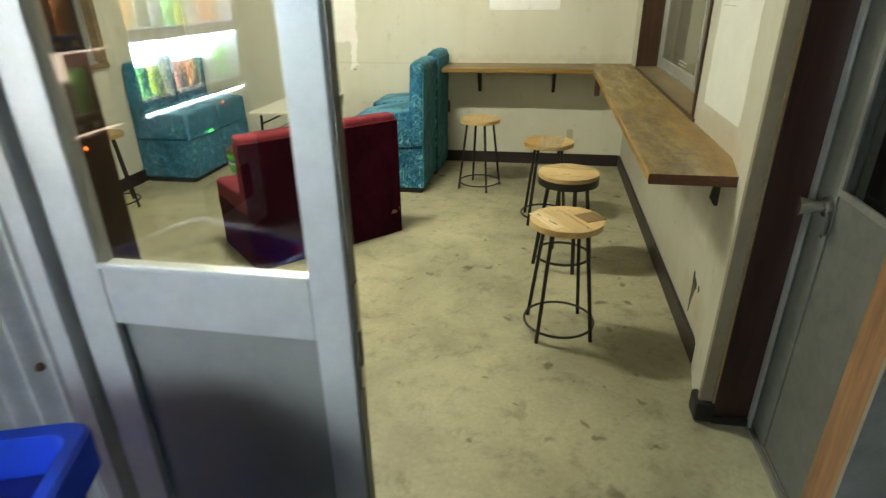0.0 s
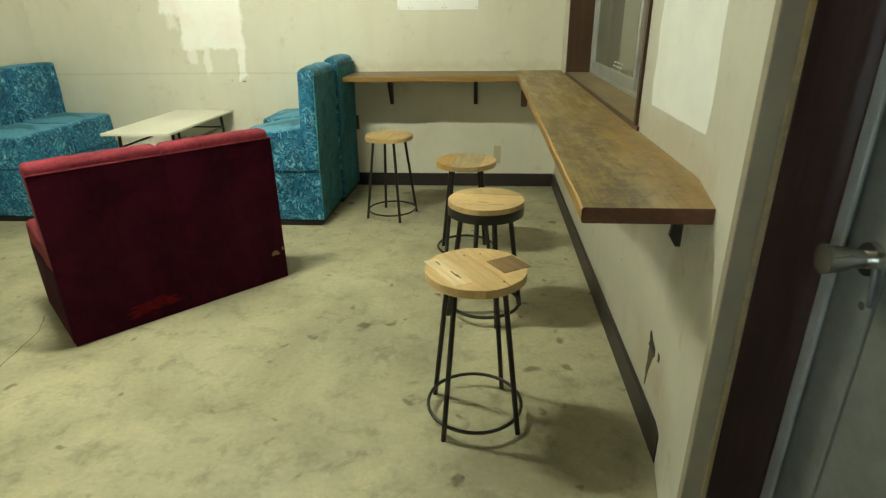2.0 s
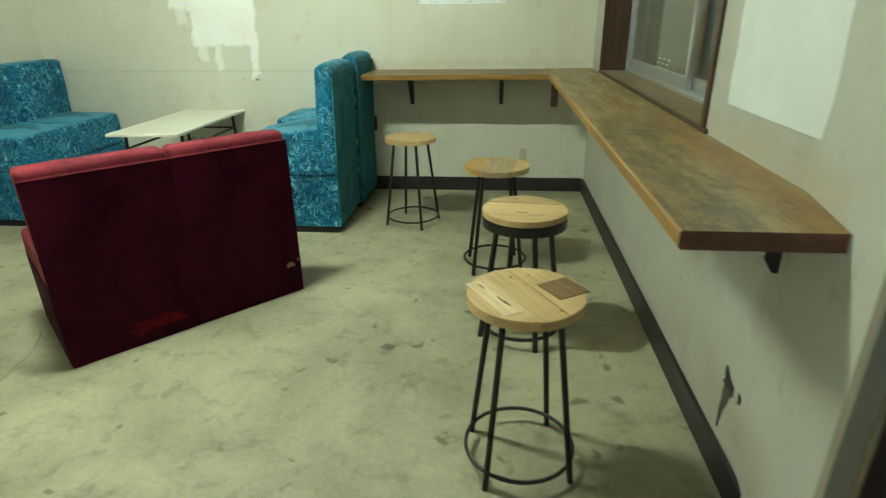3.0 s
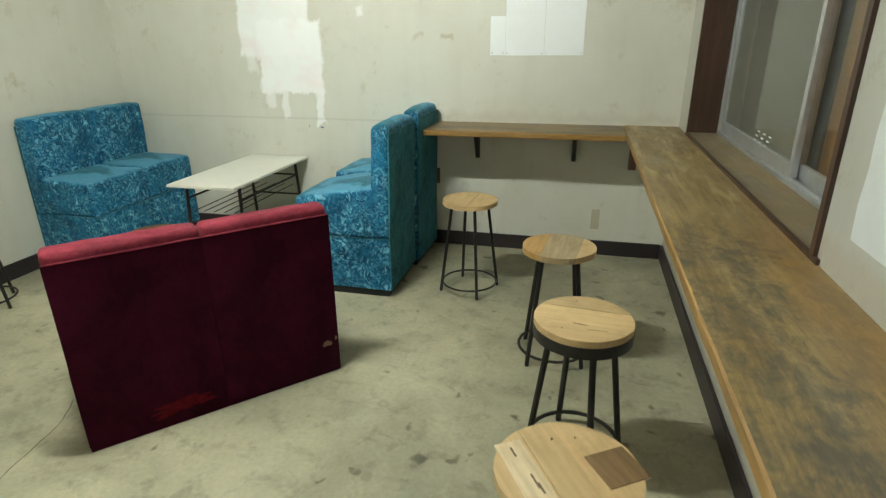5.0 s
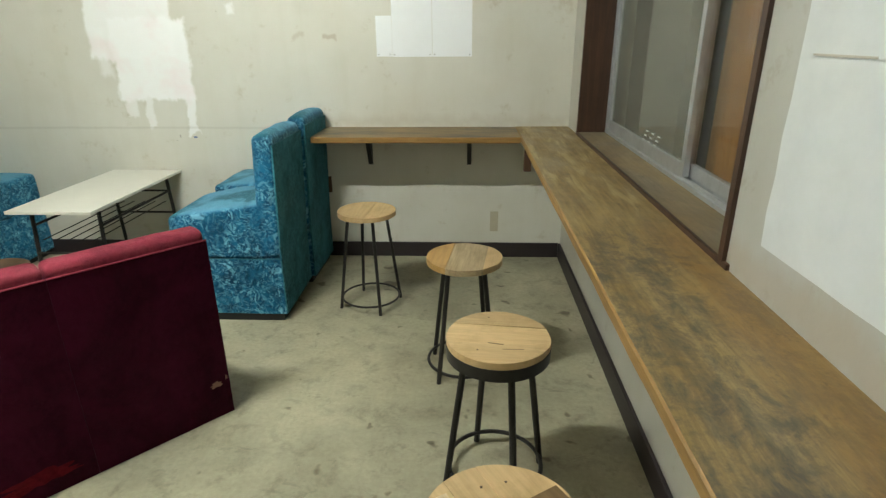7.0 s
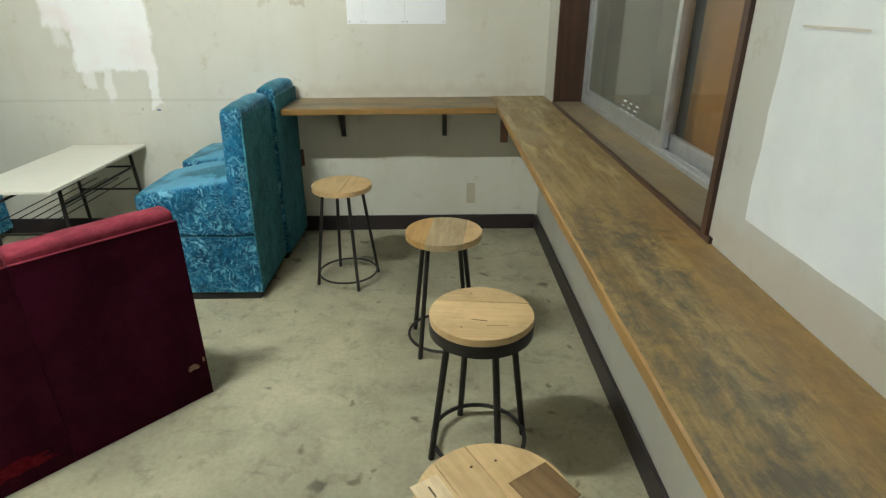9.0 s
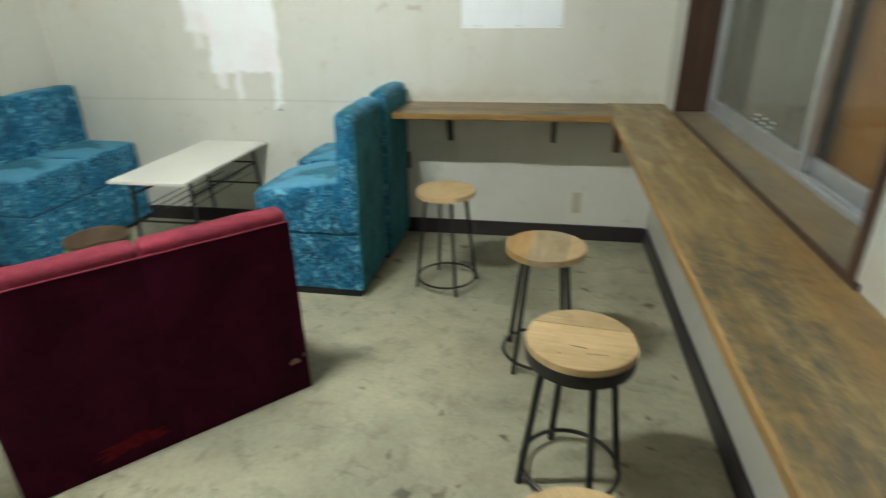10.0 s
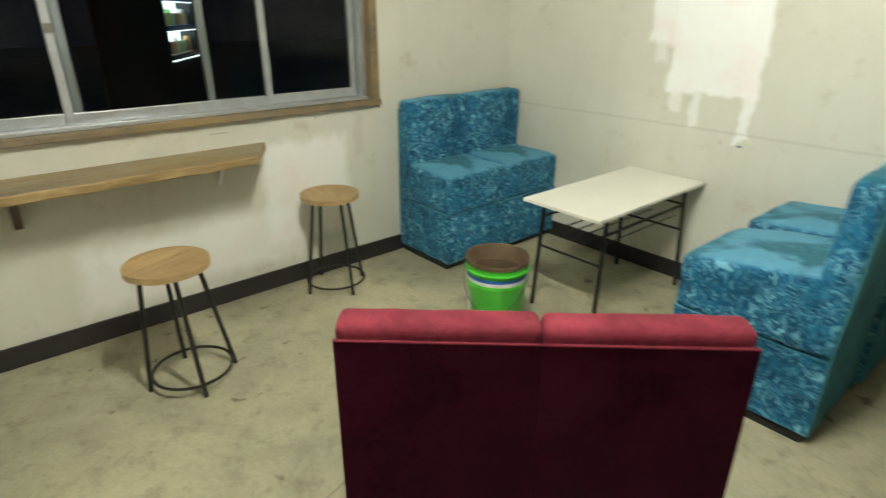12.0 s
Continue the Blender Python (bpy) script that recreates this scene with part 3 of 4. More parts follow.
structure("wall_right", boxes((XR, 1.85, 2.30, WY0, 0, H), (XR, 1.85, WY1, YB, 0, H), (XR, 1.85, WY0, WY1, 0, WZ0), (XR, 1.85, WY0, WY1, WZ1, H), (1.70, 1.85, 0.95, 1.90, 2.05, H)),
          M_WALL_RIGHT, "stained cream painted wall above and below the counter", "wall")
LY0, LY1, LZ0, LZ1 = 1.70, 3.97, 0.895, 1.82
structure("wall_left", boxes((-2.30, XL, LY1, YB, 0, H), (-2.30, XL, 0.95, LY0, 0, H), (-2.30, XL, LY0, LY1, 0, LZ0), (-2.30, XL, LY0, LY1, LZ1, H)),
          M_WALL_LEFT, "cream painted wall with scuffed white patches", "wall")
structure("wall_front", boxes((XL, 0.24, 0.955, YF, 0, H), (1.457, 1.70, 0.955, YF, 0, H), (0.24, 1.457, 0.955, YF, 2.08, H)), M_WALL, "cream painted entrance wall", "wall")

structure("baseboard_back", box(-2.13, 1.585, 4.985, 4.999, 0.001, 0.095, 0.003), M_BASE, "dark brown vinyl baseboard, scuffed", "baseboard")
structure("baseboard_right", box(1.585, 1.599, 2.22, 4.984, 0.001, 0.095, 0.003), M_BASE, "dark brown vinyl baseboard, scuffed", "baseboard")
structure("baseboard_left", box(-2.149, -2.135, 1.06, 4.984, 0.001, 0.095, 0.003), M_BASE, "dark brown vinyl baseboard, scuffed", "baseboard")


def slanted_end():
    """The wall's last stretch, which thickens towards the post."""
    bm = bmesh.new()
    plan = [(1.600, 2.30), (1.85, 2.30), (1.85, 1.925), (1.540, 1.925), (1.5575, 2.06), (1.594, 2.25)]
    lo = [bm.verts.new((x, y, 0.0)) for x, y in plan]
    hi = [bm.verts.new((x, y, H)) for x, y in plan]
    bm.faces.new(lo)
    bm.faces.new(hi)
    n = len(plan)
    for i in range(n):
        bm.faces.new((lo[i], lo[(i + 1) % n], hi[(i + 1) % n], hi[i]))
    return bm


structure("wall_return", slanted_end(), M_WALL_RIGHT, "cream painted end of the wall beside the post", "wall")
structure("wall_end", box(1.534, 1.574, 1.902, 1.924, 0.075, 2.38, 0.003), plain("beige_trim", (0.25, 0.215, 0.16), 0.6), "grey-beige painted casing at the wall's end", "trim")
structure("edge_strip", box(1.574, 1.582, 1.894, 1.924, 0.03, 2.38, 0.002), M_SILL, "pale chipped wooden edge strip beside the post", "trim")
structure("door_post", box(1.582, 1.703, 1.897, 1.924, 0.0, 2.38, 0.004), M_POST, "dark red-brown stained wooden door post", "trim")
structure("scuffed_foot", boxes((1.522, 1.585, 1.884, 1.97, 0.0, 0.08, 0.014), (1.58, 1.702, 1.882, 1.9, 0.0, 0.028, 0.006)), M_GRIME, "blackened chipped foot of the wall's end", "trim")

# the window over the counter
win = thing("window_1", "aluminium sliding window in a dark wooden frame over the counter", "window", kind="structure")
part("window_sill", box(1.601, 1.80, WY0 + 0.002, WY1 - 0.002, WZ0, 0.834, 0.003), M_SILL, win, "worn pale wooden window sill")
part("sill_edge", box(1.592, 1.603, WY0 - 0.02, WY1, WZ0 + 0.004, 0.836, 0.002), M_JAMB, win, "dark wooden edge strip")
part("side_jamb", box(1.595, 1.80, WY1 - 0.022, WY1 - 0.001, 0.836, WZ1), M_JAMB, win, "dark brown wooden jamb")
part("side_jamb", box(1.590, 1.80, WY0 + 0.001, WY0 + 0.024, 0.836, WZ1), M_JAMB, win, "dark brown wooden jamb")
part("head_jamb", box(1.595, 1.80, WY0 + 0.025, WY1 - 0.023, WZ1 - 0.022, WZ1 - 0.001), M_JAMB, win)
part("track", boxes((1.742, 1.80, WY0 + 0.025, WY1 - 0.023, 0.836, 0.850), (1.755, 1.760, WY0 + 0.025, WY1 - 0.023, 0.850, 0.860), (1.780, 1.785, WY0 + 0.025, WY1 - 0.023, 0.850, 0.860)), M_ALU, win, "aluminium window track")
part("frame_stile", box(1.742, 1.80, WY1 - 0.055, WY1 - 0.024, 0.850, WZ1 - 0.03, 0.002), M_ALU, win)
part("frame_stile", box(1.742, 1.80, WY0 + 0.025, WY0 + 0.036, 0.850, WZ1 - 0.03, 0.002), M_ALU, win)


def sash(parent, x, y0, y1, z0, z1, stile=0.032, rail=0.045, axis="Y", thick=0.022, glass=None):
    s = part("sash", box(x, x + thick, y0, y0 + stile, z0, z1, 0.003), M_ALU, parent, "aluminium sliding sash")
    part("stile", box(x, x + thick, y1 - stile, y1, z0, z1, 0.003), M_ALU, s)
    part("rail", box(x + 0.001, x + thick - 0.001, y0 + stile, y1 - stile, z0, z0 + rail, 0.003), M_ALU, s)
    part("rail", box(x + 0.001, x + thick - 0.001, y0 + stile, y1 - stile, z1 - rail, z1, 0.003), M_ALU, s)
    g = part("pane", box(x + thick / 2 - 0.002, x + thick / 2 + 0.002, y0 + stile - 0.004, y1 - stile + 0.004, z0 + rail - 0.004, z1 - rail + 0.004), glass or M_GLASS, s, "clear glass pane")
    g.visible_shadow = False
    return s


sash(win, 1.748, 3.58, WY1 - 0.056, 0.861, WZ1 - 0.032, glass=M_GLASS_DUST_REFLECT)
sash(win, 1.774, WY0 + 0.037, 3.63, 0.861, WZ1 - 0.032, glass=M_GLASS_GRIMY)
# walls added behind the panes, coloured near black as an unlit space
structure("backroom_wall", boxes((2.55, 2.6, 2.0, 6.0, 0, H), (1.86, 2.55, 5.9, 6.0, 0, H), (1.86, 2.55, 2.0, 2.05, 0, H), (1.86, 2.6, 2.0, 6.0, H, H + 0.05)), M_DARK, "near-black added walls for the unlit room behind the window", "wall")
tagged(finish("leaning_board", box(1.862, 1.88, 3.1, 3.675, 0.0, 2.0, 0.003), M_BOARD), "orange-brown plywood board standing behind the window", "board")

# the window in the other long wall
winl = thing("window_2", "wide aluminium sliding window in a weathered wooden frame", "window", kind="structure")
part("window_sill", box(-2.28, -2.118, LY0 - 0.03, LY1 + 0.005, LZ0 - 0.008, LZ0 + 0.022, 0.004), M_FRAME, winl, "weathered wooden sill")
part("side_jamb", box(-2.28, -2.125, LY1 - 0.045, LY1, LZ0 + 0.020, LZ1, 0.003), M_FRAME, winl, "weathered wooden jamb")
part("side_jamb", box(-2.28, -2.125, LY0, LY0 + 0.045, LZ0 + 0.020, LZ1, 0.003), M_FRAME, winl)
part("head_jamb", box(-2.28, -2.125, LY0 + 0.045, LY1 - 0.045, LZ1 - 0.045, LZ1, 0.003), M_FRAME, winl)
part("track", box(-2.25, -2.165, LY0 + 0.046, LY1 - 0.046, LZ0 + 0.022, LZ0 + 0.036, 0.002), M_ALU, winl, "aluminium window track")
part("frame_stile", box(-2.25, -2.185, LY1 - 0.075, LY1 - 0.046, LZ0 + 0.036, LZ1 - 0.05, 0.002), M_ALU, winl)
ZS0, ZS1 = LZ0 + 0.037, LZ1 - 0.05
sash(winl, -2.225, 2.53, 3.40, ZS0, ZS1)
sash(winl, -2.248, 3.10, 3.89, ZS0, ZS1)
sash(winl, -2.248, LY0 + 0.05, 2.60, ZS0, ZS1)
part("latch", boxes((-2.206, -2.19, 2.535, 2.56, 1.28, 1.31), (-2.196, -2.175, 2.54, 2.55, 1.29, 1.30)), M_CHROME, winl, "small window latch")

# the side door beside the post
dr = thing("door_1", "grey aluminium door with a glazed upper half and a knob", "door", kind="structure")
part("door_frame", boxes((1.703, 1.80, 1.875, 1.924, 0, 2.04), (1.70, 1.80, 1.06, 1.09, 0, 2.04), (1.70, 1.80, 1.09, 1.885, 2.0, 2.04)), M_ALU_DARK, dr, "aluminium door frame in a darkened, shaded tone")
part("frame_lip", box(1.693, 1.70, 1.866, 1.895, 0.0, 2.0, 0.002), M_ALU, dr)
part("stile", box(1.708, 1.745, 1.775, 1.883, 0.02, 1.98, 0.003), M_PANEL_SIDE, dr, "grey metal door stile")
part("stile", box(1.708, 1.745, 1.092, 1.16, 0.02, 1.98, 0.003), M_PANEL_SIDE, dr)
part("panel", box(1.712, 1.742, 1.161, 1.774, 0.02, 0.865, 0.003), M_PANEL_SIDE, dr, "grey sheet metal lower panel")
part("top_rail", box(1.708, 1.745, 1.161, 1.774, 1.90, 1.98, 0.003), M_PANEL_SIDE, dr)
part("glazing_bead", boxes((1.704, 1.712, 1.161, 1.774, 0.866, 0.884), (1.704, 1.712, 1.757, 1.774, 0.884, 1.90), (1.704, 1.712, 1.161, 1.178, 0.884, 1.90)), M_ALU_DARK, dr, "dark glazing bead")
gp = part("pane", box(1.726, 1.730, 1.162, 1.773, 0.87, 1.899), M_GLASS_DOOR, dr, "dark glass pane")
gp.visible_shadow = False
knob = bmesh.new()
add_rod(knob, (1.708, 1.805, 0.822), (1.698, 1.805, 0.822), 0.029, 0.027, 20)
add_rod(knob, (1.702, 1.805, 0.822), (1.668, 1.805, 0.822), 0.0155, 0.0155, 16)
add_rod(knob, (1.668, 1.805, 0.822), (1.632, 1.805, 0.822), 0.019, 0.025, 20)
part("door_knob", knob, M_CHROME, dr, "worn chrome door knob", True)
part("keyhole", lathe([(0.0, 0.002), (0.006, 0.0015), (0.008, 0.0)], 12), M_PLINTH, dr, "dark keyhole").matrix_basis = pose(1.708, 1.80, 0.742, 0, -90, 0)
part("lock_pull", bent([(1.700, 1.782, 0.815), (1.698, 1.774, 0.79), (1.699, 1.772, 0.755)], 0.006), M_STOP, dr, "dull metal pull hanging at the knob", True)
structure("door_track", boxes((1.69, 1.70, 1.06, 1.885, 0.001, 0.014), (1.712, 1.72, 1.06, 1.885, 0.001, 0.012), (1.70, 1.712, 1.06, 1.885, 0.001, 0.005)), M_ALU_DARK, "worn aluminium threshold strip of the side door", "threshold")
# added sheet, darkness behind the side door's glass put into its colour
structure("door_backdrop", box(2.6, 2.7, 0.0, 2.0, 0, H), M_DARK, "added near-black sheet for the darkness beyond the side door", "wall")

# the entrance
ent = thing("door_2", "aluminium sliding entrance door standing half open", "door", kind="structure")
part("stile", box(0.648, 0.703, 0.912, 0.945, 0.01, 2.03, 0.003), M_ALU_DOOR, ent, "bright aluminium stile")
part("edge_channel", box(0.703, 0.707, 0.916, 0.942, 0.01, 2.03), M_ALU_DARK, ent, "dark edge channel")
part("lock_plate", box(0.706, 0.710, 0.920, 0.938, 0.80, 0.98, 0.001), M_CHROME, ent, "latch plate with a slot")
part("lock_slot", box(0.7095, 0.711, 0.925, 0.933, 0.84, 0.90), M_PLINTH, ent)
part("stile", box(0.255, 0.318, 0.912, 0.945, 0.01, 2.03, 0.003), M_ALU_DOOR, ent, "bright aluminium stile")
part("middle_rail", box(0.3185, 0.6475, 0.913, 0.944, 0.886, 0.985, 0.003), M_ALU_DOOR, ent, "broad aluminium middle rail")
part("rail_lip", box(0.3185, 0.6475, 0.908, 0.914, 0.983, 0.992, 0.002), M_ALU_DOOR, ent)
part("bottom_rail", box(0.3185, 0.6475, 0.913, 0.944, 0.012, 0.10, 0.003), M_ALU_DOOR, ent)
part("top_rail", box(0.3185, 0.6475, 0.913, 0.944, 1.95, 2.03, 0.003), M_ALU_DOOR, ent)
part("lower_panel", box(0.3185, 0.6475, 0.926, 0.936, 0.10, 0.886), M_PANEL, ent, "grey metal lower panel")
gp = part("pane", box(0.314, 0.652, 0.924, 0.928, 0.98, 1.955), M_GLASS_DOOR, ent, "reflecting glass pane")
gp.visible_shadow = False
structure("entrance_frame", boxes((0.205, 0.240, 0.895, 0.954, 0, 2.08), (0.24, 1.366, 0.895, 0.954, 2.04, 2.08)), M_ALU_DOOR, "aluminium frame round the entrance", "door frame")
structure("outer_panel", box(1.457, 1.80, 0.925, 0.953, 0, 2.4), M_STOP, "dull metal cladding beside the entrance", "cladding")
structure("entrance_stop", boxes((1.366, 1.456, 0.885, 0.892, 0, 2.08), (1.440, 1.456, 0.892, 0.953, 0, 2.08), (1.4562, 1.4895, 1.0508, 1.0535, 0, 2.08)), M_ALU_DARK, "aluminium stop post of the entrance, darkened as if shaded", "door frame")
structure("entrance_jamb", boxes((1.449, 1.4565, 0.954, 1.0505, 0, 2.08), (1.49, 1.60, 1.054, 1.16, 0, 2.08, 0.004)), M_ORANGE, "bare orange-brown wooden jamb inside the entrance", "trim")
structure("entrance_post", boxes((0.2405, 0.248, 0.9545, 1.051, 0, 2.08), (0.12, 0.205, 1.052, 1.13, 0, 2.08, 0.004)), M_JAMB, "dark brown wooden jamb behind the sliding door", "trim")
structure("entrance_track", boxes((0.24, 1.364, 0.905, 0.912, 0.001, 0.010), (0.24, 1.364, 0.945, 0.952, 0.001, 0.010)), M_ALU_DARK, "worn aluminium sliding track in the floor", "threshold")


def corrugated():
    bm = bmesh.new()
    n, x0, x1 = 420, -2.3, 0.204
    cols = []
    for i in range(n + 1):
        x = x0 + (x1 - x0) * i / n
        d = 0.934 + 0.014 * math.cos(2 * math.pi * x / 0.0635)
        cols.append([bm.verts.new((x, y, z)) for y in (d, d + 0.0012) for z in (0.02, 2.6)])
    for a, b in zip(cols, cols[1:]):
        bm.faces.new((a[0], b[0], b[1], a[1]))
        bm.faces.new((a[2], a[3], b[3], b[2]))
    return bm


cs = structure("cladding", corrugated(), M_ZINC, "corrugated galvanised metal sheet cladding", "cladding", True)
part("cladding_screw", lathe([(0.0, 0.0), (0.008, 0.0), (0.008, 0.006), (0.004, 0.012), (0.0, 0.013)], 10), M_RUST, cs, "rusty screw head").matrix_basis = pose(0.126, 0.931, 0.769, 90, 0, 0)


# ---- counters and shelf ----
def plank(length, depth, thick, wav=0.0, seed=0.0, n=40, slant=0.0):
    """A board along x with its front at y = 0 and its back at y = depth; the front edge may follow the tree."""
    bm = bmesh.new()
    cols = []
    for i in range(n + 1):
        x = length * i / n
        w = wav * (noise.noise((x * 3.1 + seed, seed, 0)) + 0.5 * noise.noise((x * 9 + seed, seed, 4)))
        u = wav * 0.5 * noise.noise((x * 4.3 + seed, 9, 0))
        back_x = x + slant * i / n
        cols.append([bm.verts.new(p) for p in ((x, w + 0.004, thick), (x, w, thick - 0.004), (x, w + u + 0.001, 0.005), (x, w + u + 0.005, 0.0), (back_x, depth, 0.0), (back_x, depth, thick))])
    for a, b in zip(cols, cols[1:]):
        for j in range(6):
            f = bm.faces.new((a[j], b[j], b[(j + 1) % 6], a[(j + 1) % 6]))
            f.material_index = 1 if j in (0, 1, 2) else 0
    for c in (cols[0], cols[-1]):
        bm.faces.new(c).material_index = 2
    return bm


CT, CB = 0.822, 0.788
counter = thing("side_counter", "long worn varnished wooden counter fixed along the window wall", "counter")
long_board = part("board", plank(2.953, 0.307, CT - CB, 0.002, 3.0), (M_COUNTER_LONG, M_EDGE_X, M_END), counter, "stained wooden board with an orange front edge", True)
long_board.matrix_basis = pose(1.292, 5.0, CB, 0, 0, -90)
bracket("bracket", counter, (1.585, 2.29, CB - 0.001), 0.016, 0.145, 180, 0.012)
part("support_block", box(1.32, 1.36, 4.70, 4.74, 0.62, CB - 0.001, 0.004), M_JAMB, counter, "dark wooden corner strut")

back_counter = thing("back_counter", "short live-edge wooden counter fixed along the back wall", "counter")
back_board = part("board", plank(1.121, 0.37, CT - CB - 0.002, 0.007, 7.0), (M_COUNTER_X, M_EDGE_X, M_END), back_counter, "brown board with a wavy natural edge", True)
back_board.matrix_basis = pose(0.168, 4.628, CB)
for bx in (0.425, 1.02):
    bracket("bracket", back_counter, (bx, 4.998, CB - 0.001), 0.11, 0.19, -90, 0.026)

shelf = thing("wall_shelf", "long live-edge plank shelf fixed under the window", "shelf")
shelf_board = part("board", plank(1.595, 0.27, 0.036, 0.02, 21.0, 40, 0.15), (M_SHELF, M_SHELF_EDGE, M_SHELF_EDGE), shelf, "pale brown plank with a wavy bark edge", True)
shelf_board.matrix_basis = pose(-1.878, 1.56, 0.735, 0, 0, 90)
bracket("bracket", shelf, (-2.148, 2.28, 0.734), 0.15, 0.16, 0, 0.03, M_JAMB, "dark wooden shelf bracket")
bracket("bracket", shelf, (-2.148, 3.06, 0.734), 0.10, 0.13, 0, 0.012, M_SHEET, "thin pale painted bracket")


# ---- stools ----
def disc_piece(radius, lo, hi, z0, z1, bevel=0.004, n=56, turn=0.0):
    """The strip lo < x < hi of a round board."""
    bm = bmesh.new()
    vs = []
    for i in range(n):
        a = 2 * math.pi * i / n
        r = radius * (1 + 0.012 * noise.noise((math.cos(a) * 2 + lo * 3, math.sin(a) * 2, radius)))
        vs.append(bm.verts.new((r * math.cos(a), r * math.sin(a), 0)))
    bm.faces.new(vs)
    for d, sign in ((lo, -1), (hi, 1)):
        bmesh.ops.bisect_plane(bm, geom=bm.verts[:] + bm.edges[:] + bm.faces[:], plane_co=(d, 0, 0), plane_no=(sign, 0, 0), clear_outer=True)
    out = bmesh.ops.extrude_face_region(bm, geom=bm.faces[:])
    for v in bm.verts:
        v.co.z = z0
    for g in out["geom"]:
        if isinstance(g, bmesh.types.BMVert):
            g.co.z = z1
    top = [e for e in bm.edges if all(abs(v.co.z - z1) < 1e-6 for v in e.verts)]
    bmesh.ops.bevel(bm, geom=top, offset=bevel * 0.5, segments=2, affect="EDGES")
    return bm


def stool(x, y, turn, seat_turn, radius=0.147, height=0.515, cuts=(-0.2, 0.0, 0.2), foot=0.162, dark=(), band=False, label="", shift=(0.0, 0.0), rod_r=0.0082, worn=None):
    st = thing("stool", label or "round pine-topped stool with black iron legs", "stool", pose(x, y, 0, 0, 0, turn), "stools in the rest room")
    thick = 0.025
    for i, (lo, hi) in enumerate(zip(cuts, cuts[1:])):
        p = part("seat_board", disc_piece(radius, lo + 0.0002, hi - 0.0002, height - thick, height - 0.0012 * (i % 2), 0.0022), (worn[i] if isinstance(worn, tuple) else worn or M_SEAT_DARK) if i in dark else M_SEAT, st, "greyed brown board" if i in dark else "pale pine board")
        p.matrix_basis = pose(shift[0], shift[1], 0, 0, 0, seat_turn)
    zt = height - thick
    if band:
        part("seat_band", lathe([(radius - 0.006, zt - 0.034), (radius + 0.001, zt - 0.034), (radius + 0.002, zt + 0.004), (radius - 0.006, zt + 0.004), (radius - 0.006, zt - 0.034)], 48), M_BLACK, st, "black metal band under the seat", True)
    part("seat_plate", boxes((-0.10, 0.10, -0.012, 0.012, zt - 0.006, zt - 0.0005), (-0.012, 0.012, -0.10, 0.10, zt - 0.010, zt - 0.004)), M_BLACK, st).matrix_basis = pose(*shift, 0)
    for k in range(4):
        a = radians(45 + 90 * k)
        part("leg", rod((foot * math.cos(a), foot * math.sin(a), 0.0), (0.098 * math.cos(a) + shift[0], 0.098 * math.sin(a) + shift[1], zt - 0.001), rod_r, None, 10), M_BLACK, st, "", True)
    part("foot_ring", ring(foot - 0.014, 0.045, rod_r * 0.68), M_BLACK, st, "", True)
    return st


s = stool(1.073, 2.412, 11, 19, cuts=(-0.2, -0.048, 0.028, 0.2), label="round patched pine stool at the counter's free end")
part("patch", box(-0.052, 0.040, -0.047, 0.047, 0.5137, 0.5168, 0.001), M_SEAT_DARK, s, "square brown veneer patch").matrix_basis = pose(0.103, 0.012, 0, 0, 0, 22)
part("patch", box(-0.029, 0.029, -0.098, 0.092, 0.5137, 0.5162, 0.001), M_SEAT_PALE, s, "pale raw patch").matrix_basis = pose(-0.085, -0.012, 0, 0, 0, 20)
for gx, gy, gl in ((-0.105, 0.045, 0.028), (-0.068, -0.035, 0.04), (-0.058, -0.052, 0.03)):
    part("gouge", box(-0.0022, 0.0022, -gl / 2, gl / 2, 0.5150, 0.5166, 0.0005), M_RUST, s, "dark gouge in the raw wood").matrix_basis = pose(gx, gy, 0, 0, 0, 20)
s2 = stool(1.10, 3.094, 64, 20, 0.152, cuts=(-0.2, -0.05, 0.06, 0.2), height=0.506, band=True, rod_r=0.0105, label="round pine stool with a black band under the seat")

stool(0.998, 3.712, 7, -14, 0.150, height=0.51, rod_r=0.0095, cuts=(-0.2, -0.055, 0.085, 0.2), dark=(0, 1), worn=(M_SEAT_GOLD, M_SEAT_GREY), label="round brown-topped stool with black iron legs at the counter")
stool(0.507, 4.315, -20, 15, 0.145, cuts=(-0.2, 0.02, 0.2), label="round pale pine stool standing by the back counter")
stool(-1.61, 2.672, 41, -20, 0.148, cuts=(-0.2, -0.02, 0.2), shift=(-0.005, -0.022), rod_r=0.009, dark=(0, 1), worn=M_SEAT_TAN, label="round brownish wooden stool out on the floor by the shelf")
stool(-1.962, 3.53, 46, 30, 0.145, cuts=(-0.2, 0.04, 0.2), dark=(0, 1), worn=M_SEAT_TAN, label="round pine stool standing against the wall under the window")


for gx, gy, gl, turned in ((-0.052, -0.068, 0.06, 26), (-0.045, -0.012, 0.045, 14)):
    part("gouge", box(-0.0016, 0.0016, -gl / 2, gl / 2, 0.5050, 0.5062, 0.0004), M_SEAT_DARK, s2, "dark split in the worn board").matrix_basis = pose(gx, gy, 0, 0, 0, turned)
for seat, spots in ((s, ((-0.02, 0.09), (0.03, 0.095), (0.06, -0.10), (-0.06, -0.08), (-0.11, 0.03))), (s2, ((-0.10, 0.02), (0.09, 0.07)))):
    for nx, ny in spots:
        part("nail", lathe([(0.0, 0.0012), (0.002, 0.001), (0.003, 0.0), (0.003, -0.002)], 8), M_RUST, seat, "dark nail head").matrix_basis = pose(nx, ny, 0.515 if seat is s else 0.506)


